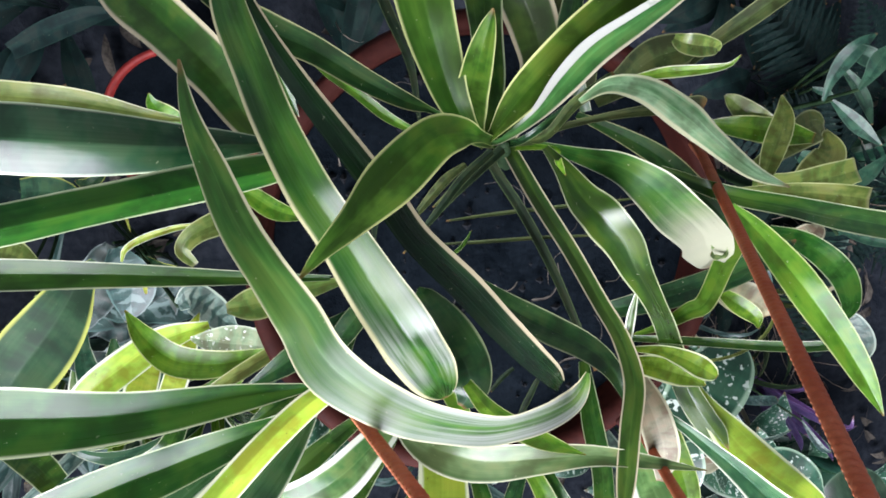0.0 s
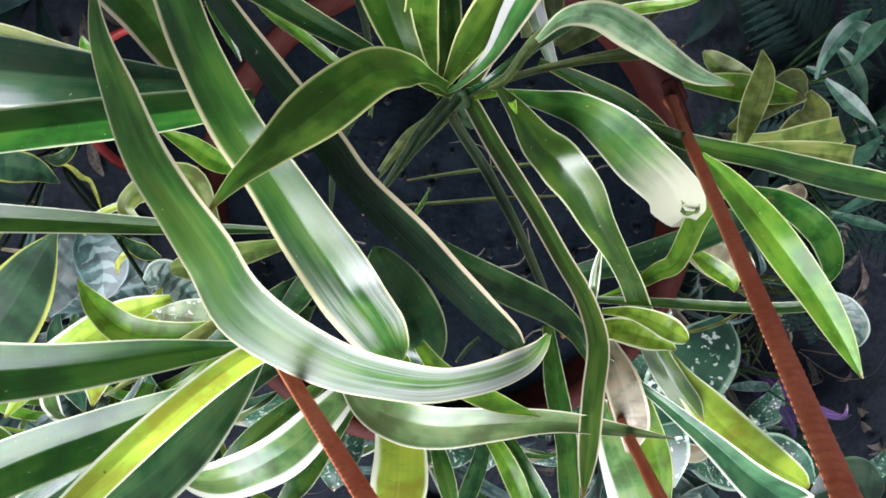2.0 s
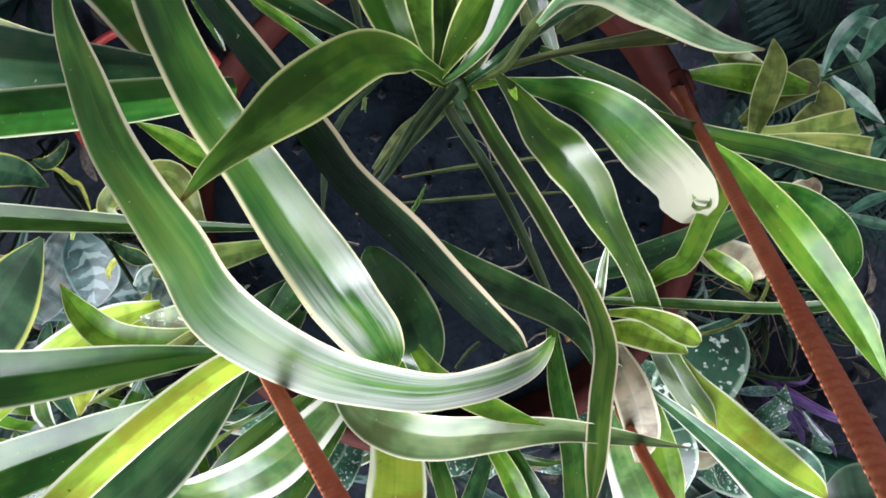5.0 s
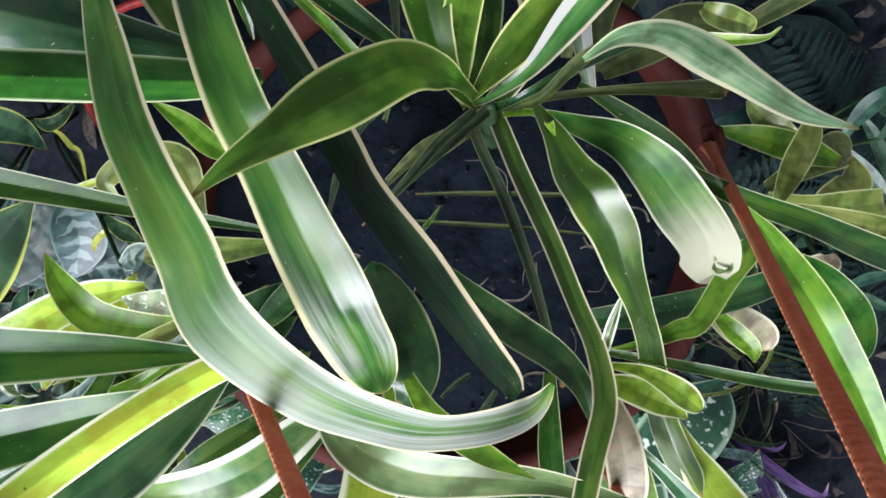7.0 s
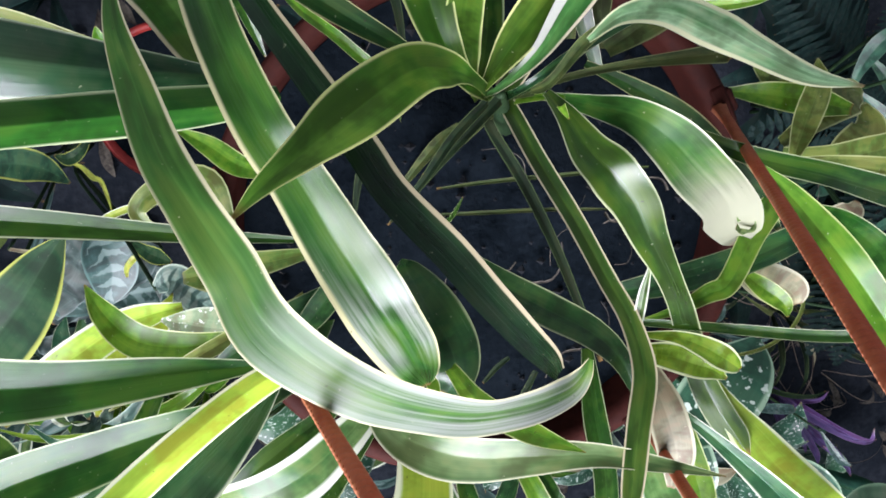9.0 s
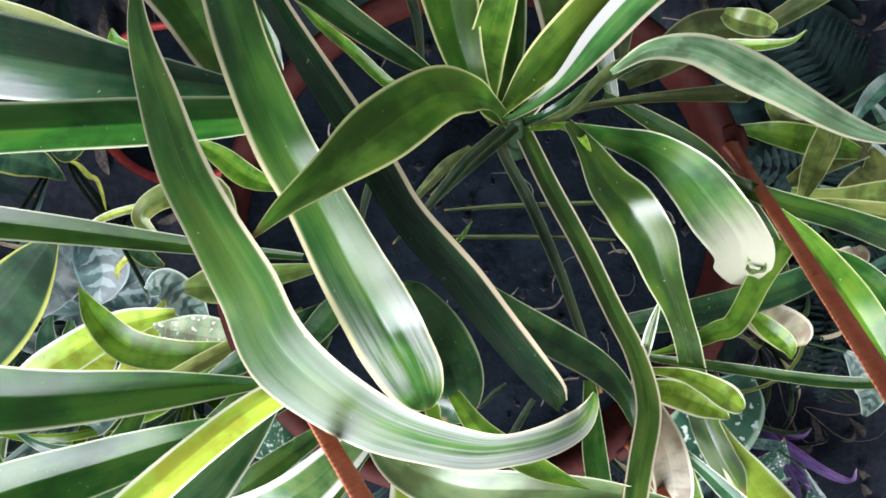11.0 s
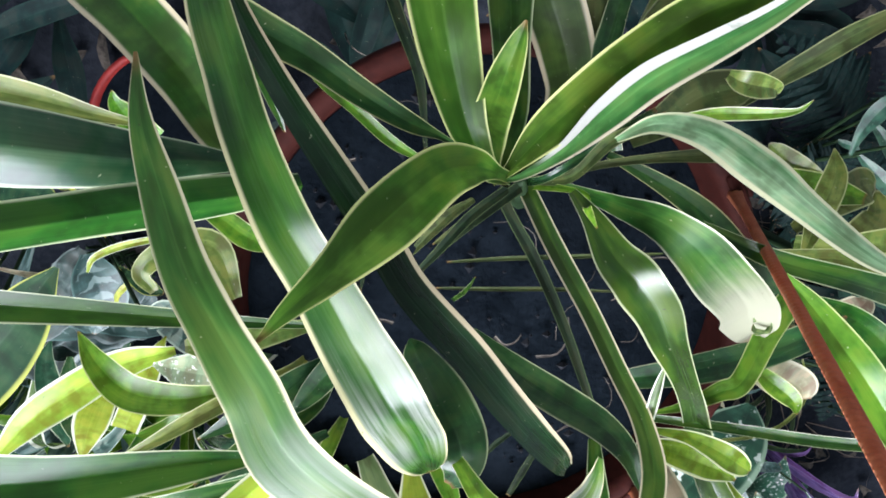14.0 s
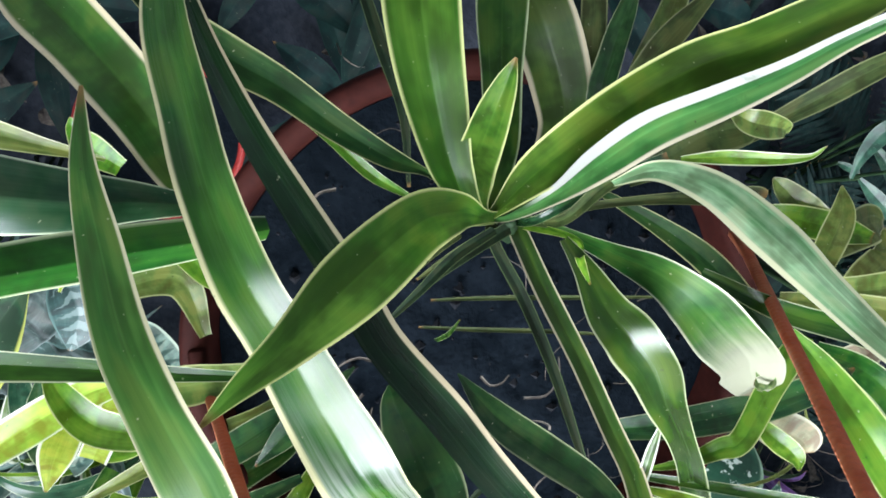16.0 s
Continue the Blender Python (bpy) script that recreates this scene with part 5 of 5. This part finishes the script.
blade(frond_plant, FROND, 12, "z", [(58.6, -12.4, 24.9, 5, 19), (60.3, -14.0, 25.6, 16, 19), (61.9, -15.5, 26.4, 18, 19), (64.0, -17.3, 27.3, 2, 19)])
blade(frond_plant, FROND, 12, "z", [(60.8, -8.6, 22.0, 4, 23), (62.5, -10.5, 22.8, 13, 26), (63.7, -12.7, 23.7, 14, 32), (64.4, -15.4, 24.6, 3, 33)])
blade(frond_plant, FROND, 12, "z", [(60.0, -27.7, 27.6, 4, -32), (61.8, -26.8, 27.7, 10, -31), (63.9, -25.8, 27.7, 13, -28), (66.7, -25.0, 28.0, 3, -25)])
blade(frond_plant, FROND, 12, "z", [(60.0, -27.1, 27.5, 4, -3), (61.9, -27.8, 28.0, 10, -4), (64.2, -28.4, 28.5, 13, -6), (67.0, -29.1, 29.2, 3, -7)])
blade(frond_plant, FROND, 12, "z", [(60.3, -23.8, 24.4, 4, -26), (62.7, -22.8, 24.5, 17, -29), (65.1, -21.3, 24.4, 19, -34), (67.5, -19.1, 24.2, 3, -36)])
blade(frond_plant, FROND, 12, "z", [(59.7, -11.7, 19.1, 4, 5), (60.6, -12.0, 19.4, 9, 6), (61.7, -12.4, 19.7, 8, 8), (62.2, -12.7, 19.8, 2, 10)])
# -- end of leaves --


# ---- stems ----
def tube(name, rows, material, plant, label=""):
    """A tapered stem through rows of (x, y, z in cm, thickness in mm)."""
    bm = bmesh.new()
    r = glide(rows, 5)
    rings = []
    for k in range(len(r)):
        p = Vector(r[k, :3] / 100)
        t = Vector(r[min(k + 1, len(r) - 1), :3] - r[max(k - 1, 0), :3]).normalized()
        q = t.to_track_quat("Z", "Y")
        rings.append([bm.verts.new(p + q @ Vector((math.cos(a) * r[k, 3] / 2000, math.sin(a) * r[k, 3] / 2000, 0))) for a in np.linspace(0, 2 * math.pi, 9)[:-1]])
    for a, b in zip(rings, rings[1:]):
        for i in range(8):
            bm.faces.new((a[i], a[(i + 1) % 8], b[(i + 1) % 8], b[i]))
    bm.faces.new(rings[0][::-1]), bm.faces.new(rings[-1])
    ob = part(name, bm, material, plant, label)
    ob.data.transform(plant.matrix_world.inverted())
    return ob


# -- stems by place --
tube("stem", [(8.2, -6.6, 75.4, 4), (8.7, -7.3, 73.3, 7), (9.4, -8.2, 70.5, 9), (10.2, -9.1, 67.6, 10)], STALK, spider_plant)
tube("stem", [(-2.8, -22.3, 61.5, 4), (-4.3, -28.2, 52.6, 6), (-5.8, -27.8, 26.3, 7), (-12.0, -24.0, 0.0, 8)], STALK, lime_plant)
tube("stem", [(24.3, -10.5, 68.9, 5), (30.2, -13.4, 59.6, 7), (29.6, -12.7, 29.8, 8), (27.0, -7.0, 0.0, 9)], STALK, olive_plant)
tube("stem", [(-24.4, -34.0, 28.4, 2), (-24.0, -33.7, 20.4, 4), (-23.3, -33.2, 8.5, 4), (-24.0, -32.0, 0.0, 5)], STALK, calathea_plant)
tube("stem", [(-26.1, -17.3, 35.2, 4), (-27.3, -18.7, 25.4, 4), (-29.2, -21.1, 10.6, 4), (-31.0, -22.0, 0.0, 5)], STALK, gold_edge_plant)
tube("stem", [(-19.3, -15.6, 31.6, 3), (-22.5, -17.5, 22.8, 4), (-27.9, -20.7, 9.5, 4), (-30.0, -21.0, 0.0, 5)], STALK, gold_edge_plant)
tube("stem", [(-21.1, -17.9, 32.0, 2), (-23.8, -19.1, 23.0, 4), (-28.2, -21.2, 9.6, 4), (-29.0, -23.0, 0.0, 5)], STALK, gold_edge_plant)
tube("stem", [(-15.2, -25.9, 33.3, 3), (-19.6, -24.7, 24.0, 4), (-27.0, -22.8, 10.0, 4), (-28.0, -22.0, 0.0, 5)], STALK, gold_edge_plant)
tube("stem", [(-16.3, -24.1, 34.7, 2), (-20.4, -23.5, 25.0, 4), (-27.3, -22.4, 10.4, 4), (-32.0, -21.0, 0.0, 5)], STALK, gold_edge_plant)
tube("stem", [(-28.9, -30.2, 28.1, 4), (-29.2, -27.8, 20.2, 4), (-29.8, -23.6, 8.4, 4), (-31.0, -23.0, 0.0, 5)], STALK, gold_edge_plant)
tube("stem", [(-30.0, -27.9, 25.1, 3), (-30.0, -26.2, 18.1, 4), (-30.0, -23.2, 7.5, 4), (-30.0, -22.0, 0.0, 5)], STALK, gold_edge_plant)
tube("stem", [(-12.1, -25.5, 44.3, 4), (-17.5, -24.4, 31.9, 4), (-26.4, -22.7, 13.3, 4), (-29.0, -21.0, 0.0, 5)], STALK, gold_edge_plant)
tube("stem", [(29.8, -26.8, 52.8, 4), (30.8, -30.2, 38.1, 4), (32.4, -35.8, 15.9, 4), (35.0, -39.0, 0.0, 5)], STALK, splash_plant)
tube("stem", [(27.8, -33.6, 52.6, 4), (29.3, -34.9, 37.8, 4), (32.0, -37.1, 15.8, 4), (31.0, -38.0, 0.0, 5)], STALK, splash_plant)
tube("stem", [(43.2, -46.5, 42.1, 4), (40.1, -43.9, 30.3, 4), (35.0, -39.7, 12.6, 4), (32.0, -37.0, 0.0, 5)], STALK, splash_plant)
tube("stem", [(44.6, -45.1, 35.5, 4), (41.2, -43.0, 25.6, 4), (35.3, -39.4, 10.7, 4), (33.0, -39.0, 0.0, 5)], STALK, splash_plant)
tube("stem", [(46.3, -45.2, 33.7, 4), (42.3, -43.1, 24.3, 4), (35.7, -39.4, 10.1, 4), (34.0, -38.0, 0.0, 5)], STALK, splash_plant)
tube("stem", [(46.5, -50.1, 33.2, 4), (42.4, -46.5, 23.9, 4), (35.7, -40.4, 10.0, 4), (35.0, -37.0, 0.0, 5)], STALK, splash_plant)
tube("stem", [(52.3, -46.3, 37.1, 2), (46.5, -43.8, 26.7, 4), (36.9, -39.7, 11.1, 4), (31.0, -39.0, 0.0, 5)], STALK, splash_plant)
tube("stem", [(59.0, -35.7, 30.5, 4), (51.2, -36.4, 22.0, 4), (38.2, -37.5, 9.2, 4), (32.0, -38.0, 0.0, 5)], STALK, splash_plant)
tube("stem", [(56.4, -12.2, 26.5, 4), (58.1, -13.9, 19.1, 4), (60.9, -16.8, 8.0, 4), (62.0, -17.0, 0.0, 5)], STALK, frond_plant)
tube("stem", [(57.8, -6.1, 27.1, 4), (59.1, -9.7, 19.5, 4), (61.2, -15.6, 8.1, 4), (63.0, -19.0, 0.0, 5)], STALK, frond_plant)
tube("stem", [(56.0, -10.2, 32.8, 4), (57.8, -12.6, 23.6, 4), (60.8, -16.4, 9.8, 4), (64.0, -18.0, 0.0, 5)], STALK, frond_plant)
tube("stem", [(58.6, -12.4, 24.9, 4), (59.6, -14.1, 17.9, 4), (61.3, -16.9, 7.5, 4), (60.0, -17.0, 0.0, 5)], STALK, frond_plant)
tube("stem", [(60.8, -8.6, 22.0, 4), (61.1, -11.4, 15.8, 4), (61.8, -16.1, 6.6, 4), (61.0, -19.0, 0.0, 5)], STALK, frond_plant)
tube("stem", [(60.0, -27.7, 27.6, 4), (60.6, -24.8, 19.9, 4), (61.6, -19.9, 8.3, 4), (62.0, -18.0, 0.0, 5)], STALK, frond_plant)
tube("stem", [(60.0, -27.1, 27.5, 4), (60.6, -24.4, 19.8, 4), (61.6, -19.8, 8.2, 4), (63.0, -17.0, 0.0, 5)], STALK, frond_plant)
tube("stem", [(60.3, -23.8, 24.4, 4), (60.8, -22.1, 17.5, 4), (61.7, -19.2, 7.3, 4), (64.0, -19.0, 0.0, 5)], STALK, frond_plant)
tube("stem", [(59.7, -11.7, 19.1, 4), (60.4, -13.6, 13.8, 4), (61.5, -16.7, 5.7, 4), (60.0, -18.0, 0.0, 5)], STALK, frond_plant)
tube("stem", [(-20.2, -24.0, 30.0, 3), (-21.0, -26.7, 21.0, 4), (-22.4, -31.2, 9.0, 4), (-23.0, -33.0, 0.0, 5)], STALK, calathea_plant)
tube("stem", [(-14.8, -27.3, 28.0, 3), (-17.3, -29.0, 19.6, 4), (-21.4, -31.9, 8.4, 4), (-22.0, -34.0, 0.0, 5)], STALK, calathea_plant)
tube("stem", [(-15.3, -29.4, 27.0, 3), (-17.6, -30.5, 18.9, 4), (-21.5, -32.3, 8.1, 4), (-21.0, -35.0, 0.0, 5)], STALK, calathea_plant)
tube("stem", [(-28.0, -37.2, 26.0, 3), (-26.5, -35.9, 18.2, 4), (-24.0, -33.8, 7.8, 4), (-20.0, -33.0, 0.0, 5)], STALK, calathea_plant)
tube("stem", [(-26.4, -30.3, 27.0, 3), (-25.4, -31.1, 18.9, 4), (-23.7, -32.5, 8.1, 4), (-23.0, -34.0, 0.0, 5)], STALK, calathea_plant)
tube("stem", [(-24.0, -30.6, 27.0, 3), (-23.7, -31.3, 18.9, 4), (-23.2, -32.5, 8.1, 4), (-22.0, -35.0, 0.0, 5)], STALK, calathea_plant)
tube("stem", [(-26.8, -29.9, 27.0, 3), (-25.7, -30.8, 18.9, 4), (-23.8, -32.4, 8.1, 4), (-21.0, -33.0, 0.0, 5)], STALK, calathea_plant)
tube("stem", [(60.4, -63.7, 29.5, 4), (54.4, -58.7, 17.7, 4), (47.4, -52.7, 7.4, 4), (34.0, -39.0, 0.0, 5)], STALK, splash_plant)
tube("stem", [(-19.3, -23.6, 33.0, 3), (-20.1, -26.1, 23.1, 3), (-21.5, -30.3, 9.9, 4), (-22.0, -32.0, 0.0, 5)], STALK, calathea_plant)
# -- end of stems --


# ---- undergrowth on the ground ----
rng = random.Random(7)
STRAP_SHAPE = (0.35, 0.8, 1.0, 0.9, 0.55, 0.04)
BROAD_SHAPE = (0.04, 0.10, 0.55, 1.0, 0.8, 0.03)


def arching(plant, material, az, length, rise, width, shape, droop=0.5, fold=16, start=0.0):
    """A leaf that rises from the plant's foot towards az (degrees) and arches over."""
    b = plant.matrix_world.translation
    a = radians(az)
    rows = []
    for k, w in enumerate(shape):
        q = k / (len(shape) - 1)
        out = length * (0.12 * q + 0.88 * q ** 1.5) * 0.85
        up = start + rise * (1 - (1 - q) ** 1.8) - droop * length * max(0, q - 0.45) ** 1.6
        bend = 0.06 * length * math.sin(3 * q + az)
        x = b.x + out * math.cos(a) - bend * math.sin(a)
        y = b.y + out * math.sin(a) + bend * math.cos(a)
        rows.append((100 * x, 100 * y, 100 * (b.z + max(0.004, up)), 1000 * width * w, rng.uniform(-18, 18)))
    return blade(plant, material, fold, "z", rows)


def clump(name, x, y, material, n, length, rise, width, shape, label, droop=0.5, mats=(), group=""):
    plant = holder(name, x, y, 0.0, label, "plant", group)
    base = rng.uniform(0, 360)
    for i in range(n):
        m = rng.choice(mats) if mats else material
        arching(plant, m, base + i * 137.5 + rng.uniform(-14, 14), length * rng.uniform(0.7, 1.1), rise * rng.uniform(0.55, 1.15), width * rng.uniform(0.75, 1.15), shape, droop)
    return plant


def fern(x, y, n, length, rise, label):
    plant = holder("fern", x, y, 0.0, label, "fern", "ferns under the pot")
    for i in range(n):
        a = radians(i * 137.5 + rng.uniform(-15, 15))
        ln, hi = length * rng.uniform(0.7, 1.1), rise * rng.uniform(0.6, 1.1)
        bm = bmesh.new()
        for k in range(22):
            q = (k + 1) / 22
            c = Vector((x + ln * q * math.cos(a), y + ln * q * math.sin(a), hi * (1 - (1 - q) ** 2) - 0.35 * ln * max(0, q - 0.4) ** 1.5 + 0.01))
            for s in (-1, 1):
                lw = ln * 0.26 * math.sin(math.pi * min(1, q * 0.92 + 0.06)) + 0.004
                d = Vector((-math.sin(a) * s + 0.45 * math.cos(a), math.cos(a) * s + 0.45 * math.sin(a), -0.15 + rng.uniform(-0.15, 0.15))).normalized()
                e = c + d * lw
                rows = [(*(100 * c), 2.0, 0), (*(100 * c.lerp(e, 0.45)), 9.0, 12 * s), (*(100 * e), 0.6, 0)]
                blade_mesh(rows, 10, bm, 2, k)
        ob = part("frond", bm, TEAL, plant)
        ob.data.transform(plant.matrix_world.inverted())
    return plant


CAL = "broad silvery green leaves with dark veins, low on the ground"
clump("silver_leaf_plant", -0.24, -0.46, SILVER, 7, 0.17, 0.20, 0.032, BROAD_SHAPE, CAL, 0.4, group="silver-leaved plants")
clump("pale_strap_plant", -0.36, -0.50, WIDE, 16, 0.30, 0.22, 0.022, STRAP_SHAPE, "pale variegated strap-leaved plant on the ground", 0.7, (WIDE, LIME, SILVER))
clump("pale_strap_plant", -0.16, -0.56, WIDE, 16, 0.28, 0.24, 0.020, STRAP_SHAPE, "pale variegated strap-leaved plant on the ground", 0.7, (WIDE, LIME, BLUE))
for x, y in ((0.04, -0.50), (0.26, -0.55), (0.40, -0.50)):
    clump("spotted_plant", x, y, SPOT, 9, 0.14, 0.26, 0.060, BROAD_SHAPE, "dark green leaves with white speckles, low on the ground", 0.4, group="spotted plants")
clump("pale_strap_plant", 0.15, -0.62, WIDE, 14, 0.26, 0.26, 0.018, STRAP_SHAPE, "pale variegated strap-leaved plant on the ground", 0.7, (WIDE, MID, SILVER))
clump("silver_leaf_plant", 0.72, -0.24, FROND, 8, 0.16, 0.18, 0.045, BROAD_SHAPE, CAL, 0.4, group="silver-leaved plants")
clump("lime_strap_plant", -0.27, -0.56, YELLOW, 14, 0.26, 0.30, 0.026, STRAP_SHAPE, "lime and pale strap-leaved plant on the ground", 0.6, (YELLOW, PALEGREY, WIDE, LIME))
clump("pale_leaf_plant", 0.40, -0.60, PALEGREY, 14, 0.16, 0.30, 0.030, BROAD_SHAPE, "pale grey-green leafy plant low on the ground", 0.6, (PALEGREY, SILVER, SPOT, DRY))
for x, y, n, m in ((0.60, -0.66, 9, PALEGREY), (0.47, -0.66, 10, SILVER), (0.70, -0.70, 8, FROND)):
    clump("grey_leaf_plant", x, y, m, n, 0.15, 0.26, 0.055, BROAD_SHAPE, "grey-green broad-leaved plant low on the ground", 0.5, (m, SPOT, PALEGREY), "grey-leaved plants")
for x, y in ((0.50, -0.46), (0.57, -0.55), (0.44, -0.40), (0.64, -0.44)):
    clump("wiry_plant", x, y, SILVER, 11, 0.13, 0.20, 0.010, STRAP_SHAPE, "thin grey-green wiry leaves on dark earth", 0.9, (SILVER, STALKOLIVE, SHADESTALK, DRY), "wiry plants")
clump("purple_plant", 0.65, -0.58, PURPLE, 8, 0.085, 0.28, 0.015, STRAP_SHAPE, "purple narrow-leaved plant on the ground", 0.9)
for x, y in ((0.70, -0.30), (0.74, -0.18)):
    fern(x, y, 9, 0.24, 0.20, "teal fern on the ground with shade put into its dark colour")
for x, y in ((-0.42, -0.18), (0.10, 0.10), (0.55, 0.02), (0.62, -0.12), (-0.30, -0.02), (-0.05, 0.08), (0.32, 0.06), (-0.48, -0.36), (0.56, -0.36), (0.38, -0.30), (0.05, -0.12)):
    clump("dark_leaf_plant", x, y, TEAL, 10, 0.19, 0.14, 0.040, BROAD_SHAPE, "green broad-leaved plant on the ground with shade put into its dark colour", 0.5, (), "dark-leaved plants")

# a second pot standing on the ground
red = holder("red_pot", -0.150, -0.151, 0.0, "small red plastic pot standing on the ground", "pot")
bm = bmesh.new()
lathe(bm, [(0.062, 0.0), (0.082, 0.125), (0.088, 0.127), (0.089, 0.142), (0.084, 0.144), (0.079, 0.130), (0.060, 0.008), (0.0, 0.008), (0.0, 0.0)], (0, 0, 0), 48)
bmesh.ops.remove_doubles(bm, verts=bm.verts, dist=1e-5)
part("bowl", bm, plain("red_plastic", (0.16, 0.014, 0.012), (0.24, 0.026, 0.02), 25, 0.5, 0.1, spec=0.2), red)
bm = bmesh.new()
bmesh.ops.create_circle(bm, cap_ends=True, segments=32, radius=0.081, matrix=Matrix.Translation((0, 0, 0.134)))
part("soil", bm, SOIL, red, "dark soil")

# twigs and fallen leaves
bm = bmesh.new()
for i in range(150):
    x, y = rng.uniform(-0.7, 0.9), rng.uniform(-0.9, 0.4)
    if i % 3:
        x, y = rng.uniform(0.42, 0.78), rng.uniform(-0.62, -0.25)
    a, ln = rng.uniform(0, 6.3), rng.uniform(0.05, 0.16)
    z = rng.uniform(0.006, 0.05)
    rows = [(100 * (x + ln * q * math.cos(a + 0.9 * q)), 100 * (y + ln * q * math.sin(a + 0.9 * q)), 100 * (z * (1 + 1.5 * math.sin(3 * q)) + 0.004), 2.4 * (1.1 - q), 0) for q in (0, 0.35, 0.7, 1)]
    blade_mesh(rows, 60, bm, 4, i)
tagged(part("twigs", bm, BARK), "pale dry twigs lying on dark earth", "twigs", kind="stuff")
bm = bmesh.new()
for i in range(420):
    x, y = rng.uniform(-0.9, 1.1), rng.uniform(-1.1, 0.5)
    a, ln = rng.uniform(0, 6.3), rng.uniform(0.02, 0.06)
    z = rng.uniform(0.003, 0.02)
    rows = [(100 * (x + ln * q * math.cos(a)), 100 * (y + ln * q * math.sin(a)), 100 * (z + 0.012 * math.sin(3 * q)), w, rng.uniform(-30, 30)) for q, w in ((0, 1), (0.4, 14), (0.75, 12), (1, 1))]
    blade_mesh(rows, 25, bm, 2, i)
tagged(part("fallen_leaves", bm, DRY_BROWN), "brown fallen leaves scattered on dark earth", "leaf litter", kind="stuff")
scrap = bmesh.new()
bmesh.ops.create_grid(scrap, x_segments=8, y_segments=6, size=0.5)
for v in scrap.verts:
    v.co = Vector((v.co.x * 0.11, v.co.y * 0.06, 0.012 + 0.012 * noise.noise((v.co.x * 4, v.co.y * 4, 0)))) + Vector((-0.50, -0.47, 0.0))
bmesh.ops.solidify(scrap, geom=scrap.faces[:], thickness=0.001)
tagged(part("plastic_scrap", scrap, BLUE_PLASTIC), "crumpled blue plastic scrap on the ground", "scrap")
